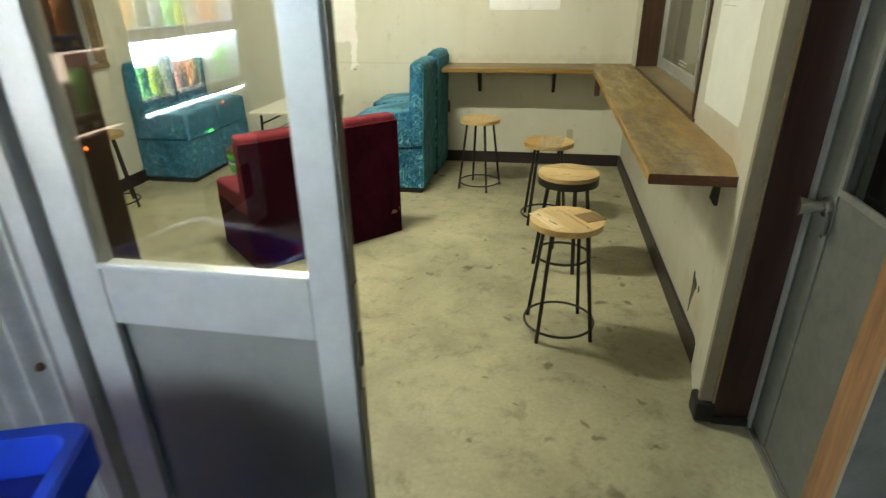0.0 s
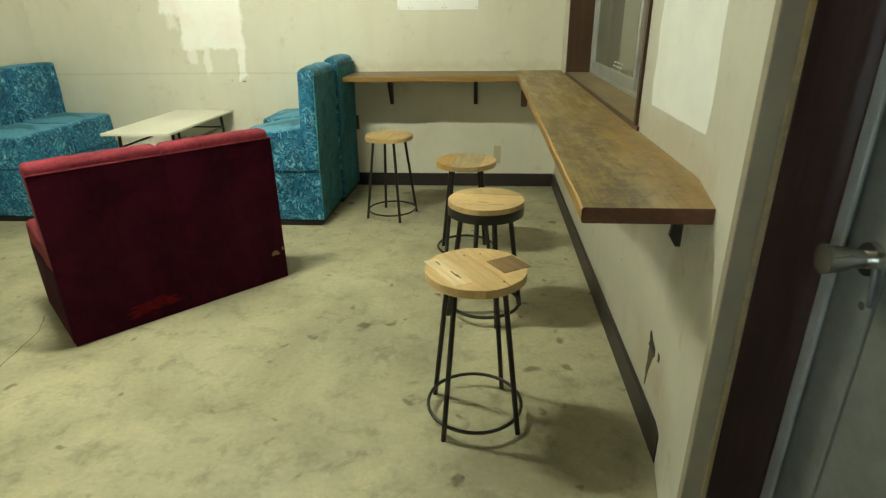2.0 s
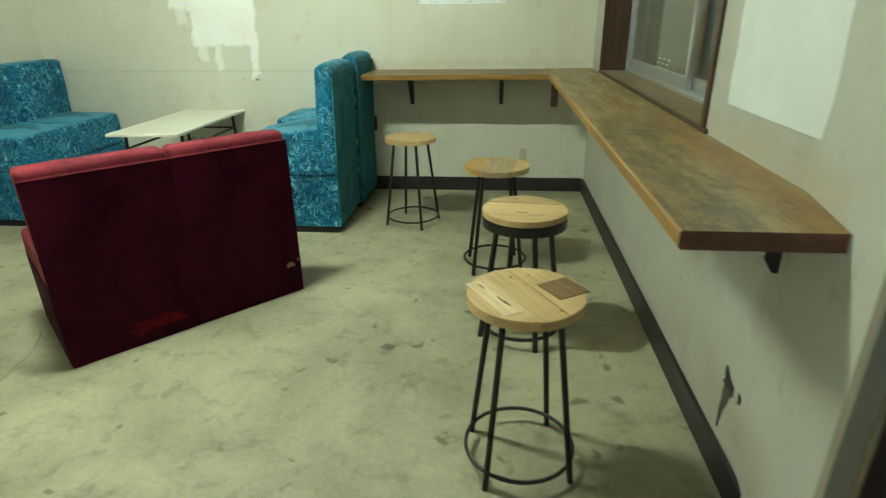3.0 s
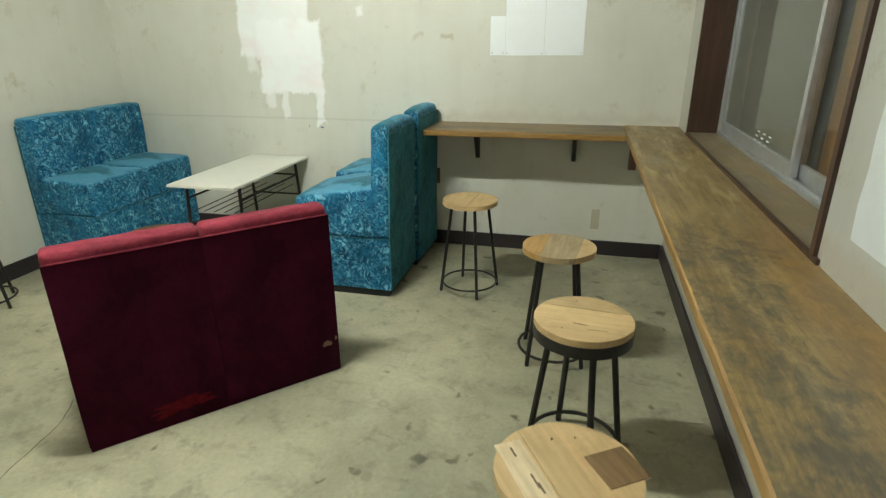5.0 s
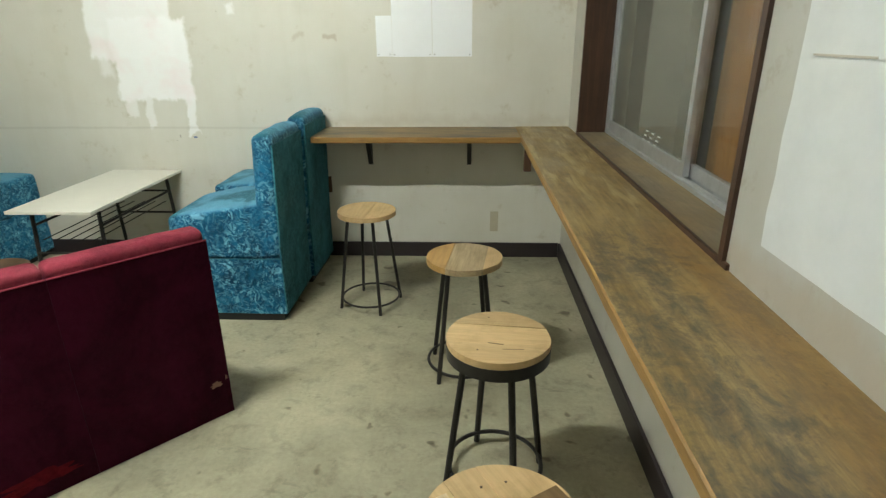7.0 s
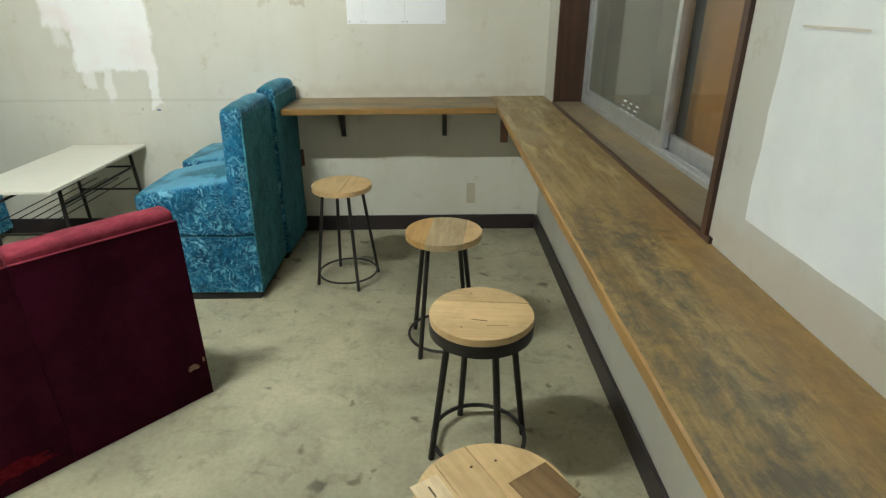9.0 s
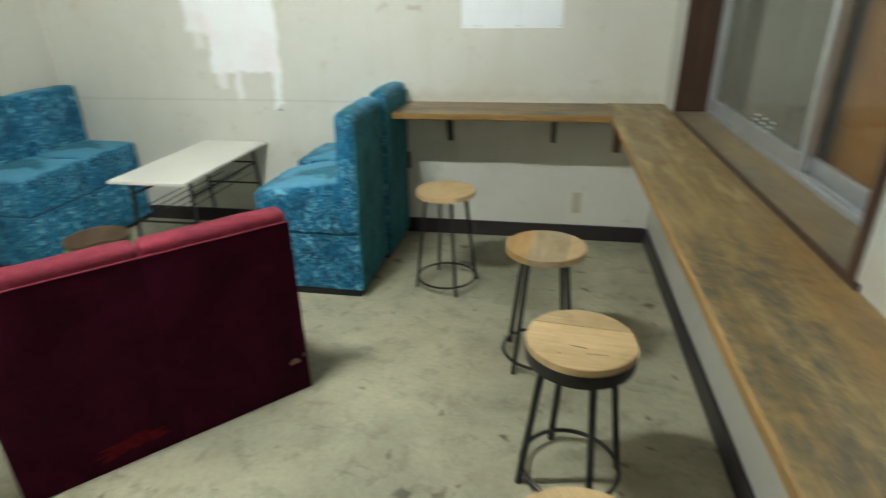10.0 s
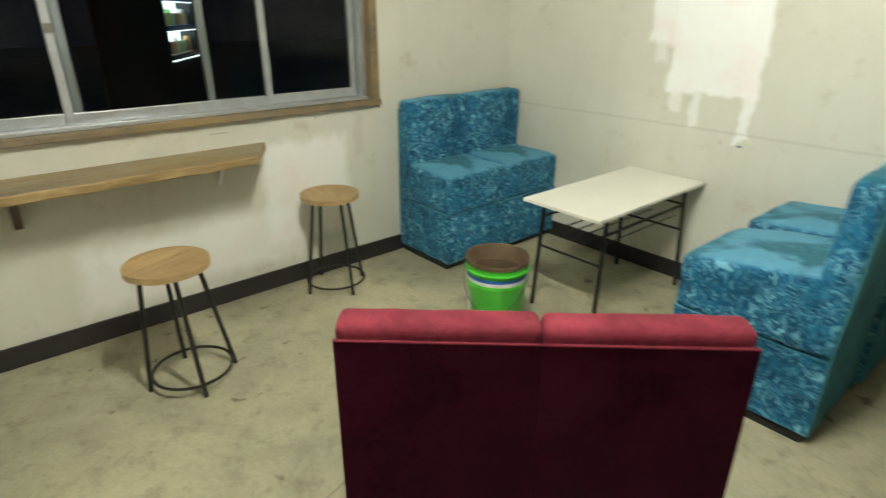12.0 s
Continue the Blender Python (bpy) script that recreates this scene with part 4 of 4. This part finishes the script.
# ---- upholstered chairs ----
def lounge_chair(m, w, depth, seat_front, seat_back, back_h, back_low, back_top, lean, mat, label, group, seed=0.0, seam=0.33, rear=None, round_top=0.044):
    """Armless lounge chair: rear face at y = 0, looking along +y, centred on x."""
    maroon = mat is M_RED
    ch = thing("lounge_chair", label, "chair", m, group)
    h = w / 2 - (0.001 if maroon else 0.004)
    part("plinth", box(-h + 0.012, h - 0.012, 0.02, depth - 0.03, 0.0, 0.041), M_PLINTH, ch, "black recessed plinth")
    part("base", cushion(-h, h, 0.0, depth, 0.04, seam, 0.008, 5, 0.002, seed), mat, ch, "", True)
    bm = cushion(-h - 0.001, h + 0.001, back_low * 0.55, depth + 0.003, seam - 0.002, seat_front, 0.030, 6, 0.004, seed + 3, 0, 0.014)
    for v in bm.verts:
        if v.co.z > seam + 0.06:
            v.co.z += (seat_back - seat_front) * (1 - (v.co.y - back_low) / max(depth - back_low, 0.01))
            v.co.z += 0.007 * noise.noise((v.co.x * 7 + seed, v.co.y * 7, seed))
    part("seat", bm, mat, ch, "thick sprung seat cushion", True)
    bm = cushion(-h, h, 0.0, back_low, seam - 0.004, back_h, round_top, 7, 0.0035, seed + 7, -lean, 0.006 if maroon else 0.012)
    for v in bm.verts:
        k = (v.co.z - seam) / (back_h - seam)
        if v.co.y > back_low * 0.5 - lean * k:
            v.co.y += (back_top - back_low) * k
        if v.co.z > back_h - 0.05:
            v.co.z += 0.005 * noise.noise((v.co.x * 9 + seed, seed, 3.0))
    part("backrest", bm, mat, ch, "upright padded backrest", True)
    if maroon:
        # rear and side panels take the darkened maroon that stands for shade
        part("rear_panel", cushion(-h - 0.001, h + 0.001, -0.010, 0.004, 0.002, back_h - 0.036, 0.0016, 5, 0.0008, seed), rear, ch, "plain maroon rear panel, darkened for its shaded side", True)
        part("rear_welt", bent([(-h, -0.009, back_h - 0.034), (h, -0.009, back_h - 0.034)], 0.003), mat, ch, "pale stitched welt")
        part("side_panel", box(-h - 0.004, -h + 0.002, 0.0, depth * 0.97, 0.012, seam + 0.06, 0.002), rear, ch, "maroon side panel, darkened like the shaded rear")
        part("side_panel", box(h - 0.002, h + 0.001, 0.0, depth * 0.97, 0.012, seam + 0.06, 0.001), rear, ch, "maroon side panel, darkened like the shaded rear")
    else:
        # thin added skin that carries the rear's shaded tone
        top = back_h - 0.045
        bm = cushion(-h + 0.001, h - 0.001, -0.003, 0.006, 0.042, top, 0.0025, 6, 0.0008, seed)
        for v in bm.verts:
            v.co.y -= lean * max(0.0, (v.co.z - seam) / (back_h - seam))
        part("shaded_rear_skin", bm, rear, ch, "same velvet in a duller teal for the shaded rear", True)
    part("piping", bent([(-h - 0.001, depth + 0.001, seam), (h + 0.001, depth + 0.001, seam)], 0.0022), mat, ch)
    for sx in (-1, 1):
        part("piping", bent([(sx * (h + 0.001), 0.01, seam), (sx * (h + 0.001), depth, seam)], 0.0022), mat, ch)
    return ch


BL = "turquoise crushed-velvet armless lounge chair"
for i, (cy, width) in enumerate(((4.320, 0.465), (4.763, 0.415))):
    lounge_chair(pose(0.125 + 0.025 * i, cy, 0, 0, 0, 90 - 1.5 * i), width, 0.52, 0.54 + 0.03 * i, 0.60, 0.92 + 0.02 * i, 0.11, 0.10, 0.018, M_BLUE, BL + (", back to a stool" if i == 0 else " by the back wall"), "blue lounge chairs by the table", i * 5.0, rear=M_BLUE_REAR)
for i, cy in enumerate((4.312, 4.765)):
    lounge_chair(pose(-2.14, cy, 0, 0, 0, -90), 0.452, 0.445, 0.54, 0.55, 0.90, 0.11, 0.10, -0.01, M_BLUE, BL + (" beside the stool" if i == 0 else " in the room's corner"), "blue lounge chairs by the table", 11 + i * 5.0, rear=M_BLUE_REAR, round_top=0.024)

def ragged(w, d, n=40):
    """A torn-edged flat patch about w by d."""
    bm = bmesh.new()
    ring_v = []
    for i in range(n):
        a = 2 * math.pi * i / n
        k = 0.75 + 0.6 * noise.noise((math.cos(a) * 2.3, math.sin(a) * 2.3, 5)) + 0.25 * noise.noise((math.cos(a) * 7, math.sin(a) * 7, 9))
        ring_v.append(bm.verts.new((w * k * math.cos(a), d * k * math.sin(a), 0)))
    f = bm.faces.new(ring_v)
    out = bmesh.ops.extrude_face_region(bm, geom=[f])
    for g in out["geom"]:
        if isinstance(g, bmesh.types.BMVert):
            g.co.z = 0.0008
    return bm


# maroon pair: rear lower edge from A to B
A, B = Vector((-0.491, 2.711, 0)), Vector((0.131, 3.387, 0))
ang = math.degrees(math.atan2(B.y - A.y, B.x - A.x))
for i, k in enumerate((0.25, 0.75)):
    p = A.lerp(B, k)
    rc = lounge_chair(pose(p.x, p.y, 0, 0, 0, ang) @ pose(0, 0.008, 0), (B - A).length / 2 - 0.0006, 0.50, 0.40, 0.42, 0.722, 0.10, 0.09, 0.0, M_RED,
                      ("dark maroon velvet lounge chair, dusty red scuff at its foot", "dark maroon velvet lounge chair with a torn lower corner")[i], "maroon lounge chairs", 31 + i * 4.0, 0.25, M_RED_SHADED, 0.026)
    if i:
        part("tear", ragged(0.026, 0.016, 18), M_TORN, rc, "small tear showing bare wood").matrix_basis = pose(0.180, -0.0108, 0.140, 90, 0, 0)
        part("tear", ragged(0.006, 0.013, 14), M_TORN, rc).matrix_basis = pose(0.219, -0.0108, 0.155, 90, 0, 0)
    else:
        part("scuff", ragged(0.13, 0.034), velvet_material("red_scuff", (0.07, 0.004, 0.009), (0.12, 0.008, 0.014), (0.17, 0.018, 0.022), 40, 0.0, 0.4, 0.0, 0.02), rc, "scuffed red patch").matrix_basis = pose(0.085, -0.0112, 0.075, 90, -3, 0)

# ---- table ----
tb = thing("coffee_table", "low white-topped folding table with dark metal legs", "table", pose(-0.967, 4.54, -0.013))
part("tabletop", box(-0.211, 0.211, -0.445, 0.445, 0.559, 0.575, 0.003), M_LAMINATE, tb, "white laminate top")
for sx in (-0.17, 0.17):
    for sy in (-1, 1):
        part("leg", bent([(sx, sy * 0.33, 0.56), (sx * 1.06, sy * 0.37, 0.013)], 0.010), M_BLACK, tb, "", True)
    part("side_rail", bent([(sx, -0.34, 0.47), (sx, 0.34, 0.47)], 0.007), M_BLACK, tb, "", True)
for sy in (-0.34, 0.34):
    if sy > 0:
        part("cross_rail", bent([(-0.17, sy, 0.47), (0.17, sy, 0.47)], 0.006), M_BLACK, tb, "", True)
    part("cross_rail", bent([(-0.175, sy * 1.04, 0.33), (0.175, sy * 1.04, 0.33)], 0.006), M_BLACK, tb, "", True)
for k in range(5):
    x = -0.13 + 0.065 * k
    part("rack_wire", bent([(x, -0.35, 0.40), (x, 0.35, 0.40)], 0.003, 6), M_BLACK, tb, "", True)

# ---- bucket ----
bk = thing("bucket", "bright green plastic pail with a rusty rim, used as an ashtray", "bucket", pose(-1.10, 3.86, 0) @ Matrix.Diagonal((0.91, 0.91, 1.07, 1)))
part("body", lathe([(0.0, 0.004), (0.125, 0.0), (0.128, 0.004), (0.1435, 0.232), (0.1465, 0.236), (0.1465, 0.243), (0.1445, 0.247), (0.150, 0.322), (0.147, 0.322), (0.124, 0.01), (0.0, 0.01)], 48), M_GREEN, bk, "", True)
part("rim", lathe([(0.149, 0.321), (0.1545, 0.323), (0.156, 0.334), (0.154, 0.342), (0.150, 0.340), (0.149, 0.322)], 48), M_RUST, bk, "grimy brown rolled rim", True)
part("hoop", ring(0.1535, 0.298, 0.005), M_GREEN, bk, "bright green lip", True)
part("lining", lathe([(0.149, 0.337), (0.146, 0.330), (0.139, 0.28), (0.137, 0.275), (0.132, 0.274), (0.1285, 0.11), (0.06, 0.095), (0.0, 0.09)], 48), M_RUST, bk, "rusty brown lining", True)
part("label_stripe", lathe([(0.1462, 0.266), (0.1472, 0.280)], 48), M_LABEL_BLUE, bk, "blue printed stripe")
part("label_band", lathe([(0.1452, 0.250), (0.1462, 0.2655)], 48), M_LABEL, bk, "white printed band")
lab = bmesh.new()
for a0 in range(8):
    q = [radians(-143 + 4.5 * (a0 + e)) for e in (0, 1)]
    lab.faces.new([lab.verts.new(((0.1292 + 0.066 * z) * math.cos(t), (0.1292 + 0.066 * z) * math.sin(t), z)) for t, z in ((q[0], 0.04), (q[1], 0.04), (q[1], 0.20), (q[0], 0.20))])
bmesh.ops.remove_doubles(lab, verts=lab.verts[:], dist=0.0005)
part("printed_label", lab, M_LABEL, bk, "white rectangular label", True)
hp = [(0.155 * math.cos(t) * 1.02, -0.02 - 0.15 * math.sin(t), 0.30 - 0.16 * math.sin(t)) for t in np.linspace(0, math.pi, 13)]
part("handle", bent(hp, 0.002, 6), M_STOP, bk, "wire handle", True).matrix_basis = pose(0, 0, 0, 0, 0, 35)
part("grip", rod(hp[5], hp[7], 0.008), M_LABEL, bk, "white plastic grip", True).matrix_basis = pose(0, 0, 0, 0, 0, 35)


# ---- wall things ----
def sheet(name, x0, x1, z0, z1, label, curl=0.004, mat=None):
    bm = bmesh.new()
    n = 8
    g = [[bm.verts.new((x0 + (x1 - x0) * i / n, -curl * abs(noise.noise((x0 + i * 0.6, j * 0.5, 2))) - 0.001, z0 + (z1 - z0) * j / n)) for j in range(n + 1)] for i in range(n + 1)]
    for i in range(n):
        for j in range(n):
            bm.faces.new((g[i][j], g[i + 1][j], g[i + 1][j + 1], g[i][j + 1]))
    return tagged(finish(name, bm, mat or M_PAPER, None, "", True), label, "notice")


for x0, x1, z0, z1 in ((0.49, 0.579, 1.215, 1.43), (0.58, 0.805, 1.213, 1.575), (0.807, 1.030, 1.213, 1.575)):
    sheet("blank_notice", x0, x1, z0, z1, "blank white sheet pinned to the back wall").matrix_basis = pose(0, 4.998, 0)
    for px in (x0 + 0.012, x1 - 0.012):
        tagged(finish("drawing_pin", lathe([(0.0, 0.003), (0.0018, 0.003), (0.003, 0.0)], 10), M_RUST), "small rusty pin holding a sheet to the wall", "pin", "pins in the notices").matrix_basis = pose(px, 4.9955, z0 + 0.012, 90, 0, 0)
pn = sheet("large_notice", 0, 0.54, 0.925, 1.50, "large blank white sheet taped to the wall above the counter", 0.006, M_SHEET)
pn.matrix_basis = pose(1.598, 2.735, 0, 0, 0, -90)
part("tape_strip", box(0.05, 0.21, -0.0078, -0.0072, 1.289, 1.2925), M_TAPE, pn, "strip of yellowed tape")
tagged(finish("power_outlet", box(0.135, 0.175, 4.985, 4.999, 0.42, 0.52, 0.004), M_BROWN_BOX), "small brown outlet box on the back wall", "outlet")
tagged(finish("wall_label", box(1.155, 1.205, 4.996, 4.999, 0.17, 0.30, 0.001), plain("faded_label", (0.50, 0.45, 0.33), 0.7)), "faded beige label stuck on the back wall", "label")

# ---- ceiling lamp ----
lm = thing("ceiling_light", "white fluorescent tube fixture on the ceiling", "lamp", pose(LAMP[0], LAMP[1], 0))
part("housing", box(-0.33, 0.33, -0.05, 0.05, 2.36, 2.399, 0.006), M_LAMINATE, lm, "white enamelled housing")
part("tube", rod((-0.29, 0, 2.342), (0.29, 0, 2.342), 0.0125, None, 14), M_TUBE, lm, "lit fluorescent tube", True)

# ---- outside: bin and vending machines ----
bn = thing("rubbish_bin", "bright blue open plastic rubbish bin by the entrance", "bin", pose(0.235, 0.56, -0.012, 0, 0, 20))


def bin_wall(levels, n=10):
    """Walls of a rounded square tub through (half width, half depth, corner radius, z) levels."""
    bm = bmesh.new()
    rows = []
    for w, d, r, z in levels:
        row = []
        for q, (sx, sy) in enumerate(((1, 1), (-1, 1), (-1, -1), (1, -1))):
            for k in range(n):
                t = math.pi / 2 * (q + k / (n - 1))
                row.append(bm.verts.new((sx * (w - r) + r * math.cos(t), sy * (d - r) + r * math.sin(t), z)))
        rows.append(row)
    for a, b in zip(rows, rows[1:]):
        for i in range(len(a)):
            bm.faces.new((a[i], a[(i + 1) % len(a)], b[(i + 1) % len(b)], b[i]))
    bm.faces.new(rows[0])
    bm.faces.new(rows[-1])
    return bm


part("body", bin_wall([(0.15, 0.10, 0.03, 0.0), (0.19, 0.13, 0.03, 0.775), (0.21, 0.15, 0.03, 0.78), (0.21, 0.15, 0.03, 0.836), (0.205, 0.145, 0.03, 0.842),
                       (0.187, 0.127, 0.03, 0.840), (0.184, 0.124, 0.03, 0.78), (0.145, 0.095, 0.03, 0.02)]), M_BIN, bn, "", True)
# inner skin added to hold the shaded blue
part("shaded_inside", bin_wall([(0.180, 0.120, 0.04, 0.78), (0.141, 0.091, 0.03, 0.024)]), M_BIN_IN, bn, "inside of the bin in a darkened, shaded blue", True)

COLS = [(0.25, 0.6, 0.2), (0.8, 0.8, 0.75), (0.8, 0.4, 0.12), (0.75, 0.72, 0.66), (0.75, 0.6, 0.12), (0.7, 0.3, 0.16), (0.08, 0.12, 0.09)]
M_DRINKS = [plain("drink_label", c, 0.3) for c in COLS]


def vending_machine(m, w, label, back, body):
    vm = thing("vending_machine", label, "vending machine", m, "vending machines")
    h, z0, z1 = w / 2, 0.86, 1.74
    part("cabinet", boxes((-h, h, 0.19, 0.70, 0.06, 1.83), (-h, h, 0.0, 0.19, 0.06, z0), (-h, h, 0.0, 0.19, z1, 1.83), (-h, -h + 0.06, 0.0, 0.19, z0, z1), (h - 0.06, h, 0.0, 0.19, z0, z1)), body, vm, "painted metal cabinet")
    for sx in (-1, 1):
        part("foot", box(sx * (h - 0.08) - 0.04, sx * (h - 0.08) + 0.04, 0.05, 0.65, -0.012, 0.06), M_BLACK, vm)
    part("display_back", box(-h + 0.062, h - 0.062, 0.182, 0.188, z0 + 0.002, z1 - 0.002), back, vm, "lit display back")
    for r in range(3):
        z = z0 + 0.02 + 0.29 * r
        part("button_strip", box(-h + 0.062, h - 0.062, -0.01, 0.05, z, z + 0.05, 0.003), M_LABEL_BLUE if r else M_BROWN_BOX, vm, "strip of selection buttons")
        part("shelf", box(-h + 0.062, h - 0.062, 0.05, 0.18, z + 0.03, z + 0.05), M_LABEL, vm)
        if back is M_DISPLAY:
            part("display_tube", rod((-h + 0.07, 0.075, z + 0.279), (h - 0.07, 0.075, z + 0.279), 0.008), M_DISPLAY_TUBE, vm, "lit tube", True)
        part("light_strip", box(-h + 0.062, h - 0.062, -0.012, 0.03, z - 0.008, z - 0.002), back, vm, "glowing shelf edge")
        n_can = int((w - 0.16) / 0.082)
        for k in range(n_can):
            x = -h + 0.11 + (w - 0.22) * k / (n_can - 1)
            h_can = 0.125 if (k + r) % 5 else 0.165
            bt = part("bottle", lathe([(0.0, 0.0), (0.030, 0.0), (0.034, 0.005), (0.034, h_can - 0.012), (0.027, h_can), (0.0, h_can)], 14), M_DRINKS[(k * 3 + r * 2) % 7], vm, "", True)
            bt.matrix_basis = pose(x, 0.095, z + 0.051)
            part("button", box(x - 0.018, x + 0.018, -0.016, -0.010, z + 0.012, z + 0.036, 0.002), M_LABEL, vm)
    if back is M_DISPLAY_FAR:
        return vm
    part("indicator", lathe([(0.0, 0.0), (0.009, 0.0), (0.006, 0.006), (0.0, 0.008)], 10), M_LED_RED, vm, "orange indicator light").matrix_basis = pose(-0.19, -0.001, 0.825, 90, 0, 0)
    part("indicator", box(-0.05, 0.0, -0.006, 0.0, 0.70, 0.712), M_LED_GREEN, vm, "green indicator light")
    part("coin_panel", box(h - 0.3, h - 0.08, -0.012, 0.0, 0.55, 0.80, 0.004), M_PANEL, vm)
    part("outlet_flap", box(-h + 0.15, h - 0.35, -0.012, 0.0, 0.25, 0.45, 0.006), M_BLACK, vm)
    return vm


vending_machine(pose(-0.75, -1.04, 0, 0, 0, 90), 0.98, "white lit drinks vending machine in the yard", M_DISPLAY, plain("white_cabinet", (0.7, 0.72, 0.74), 0.35))
vending_machine(pose(-0.75, -0.05, 0, 0, 0, 90), 0.92, "dark red-brown dim vending machine beside the lit one", M_DISPLAY_DIM, plain("brown_cabinet", (0.09, 0.03, 0.025), 0.4))
vending_machine(pose(-6.5, 4.33, 0, 0, 0, 147), 1.1, "lit vending machine far off across the dark yard", M_DISPLAY_FAR, plain("far_cabinet", (0.03, 0.03, 0.035), 0.5))


# ---- small marks ----
def crack(points, name, label, mat):
    """A chipped hole in the plaster of the window wall through (y, z, half width) points."""
    bm = bmesh.new()
    lo, hi = [], []
    for i, (y, z, w) in enumerate(points):
        lo.append(bm.verts.new((1.5985, y - w * (1.0 + 0.25 * (i % 2)), z + 0.004 * (i % 2))))
        hi.append(bm.verts.new((1.5985, y + w * (1.2 - 0.3 * (i % 2)), z)))
    for i in range(len(points) - 1):
        bm.faces.new((lo[i], hi[i], hi[i + 1], lo[i + 1]))
    out = bmesh.ops.extrude_face_region(bm, geom=bm.faces[:])
    for g in out["geom"]:
        if isinstance(g, bmesh.types.BMVert):
            g.co.x += 0.0012
    return structure(name, bm, mat, label, "damage")


crack([(2.432, 0.12, 0.003), (2.430, 0.15, 0.006), (2.428, 0.18, 0.010), (2.422, 0.205, 0.014), (2.416, 0.235, 0.019), (2.41, 0.255, 0.028)], "plaster_crack", "broken plaster laid bare to its brown core", M_SCAR)
crack([(2.412, 0.2555, 0.029), (2.415, 0.272, 0.026), (2.428, 0.288, 0.014), (2.440, 0.305, 0.003)], "plaster_crack", "jagged dark hole broken into the plaster", M_GRIME)
crack([(2.345, 0.258, 0.004), (2.347, 0.270, 0.008), (2.351, 0.284, 0.003)], "plaster_crack", "small dark chip in the plaster", M_GRIME)

for k in range(9):
    row, col = divmod(k, 3)
    tagged(finish("pane_sticker", box(1.7535, 1.7548, 4.06 - 0.075 * col - 0.02 * row, 4.06 - 0.075 * col - 0.02 * row + 0.03, 0.905 + 0.02 * row, 0.911 + 0.02 * row), M_LABEL), "small white printed mark stuck on the window pane", "sticker", "marks on the pane")


def floor_crack(points, width):
    """A hairline break in the concrete through (x, y) points, filled with dirt."""
    bm = bmesh.new()
    rows = []
    for i, (x, y) in enumerate(points):
        w = width * (0.5 + 0.8 * abs(noise.noise((x * 9, y * 9, 1.0)))) * (0.3 if i in (0, len(points) - 1) else 1.0)
        j = 0.008 * noise.noise((x * 14, y * 14, 5.0))
        rows.append([bm.verts.new((x + j + sx * w, y, z)) for sx, z in ((-1, 0.0002), (0, 0.0009), (1, 0.0002))])
    for a, b in zip(rows, rows[1:]):
        for k in (0, 1):
            bm.faces.new((a[k], a[k + 1], b[k + 1], b[k]))
    return structure("floor_crack", bm, M_GRIME, "dirty hairline crack in the concrete floor", "damage")


floor_crack([(-0.67 - 0.09 * k / 24 - (0.05 * (k - 18) / 6 if k > 18 else 0.0), 2.45 + 0.021 * k) for k in range(25)], 0.0022)
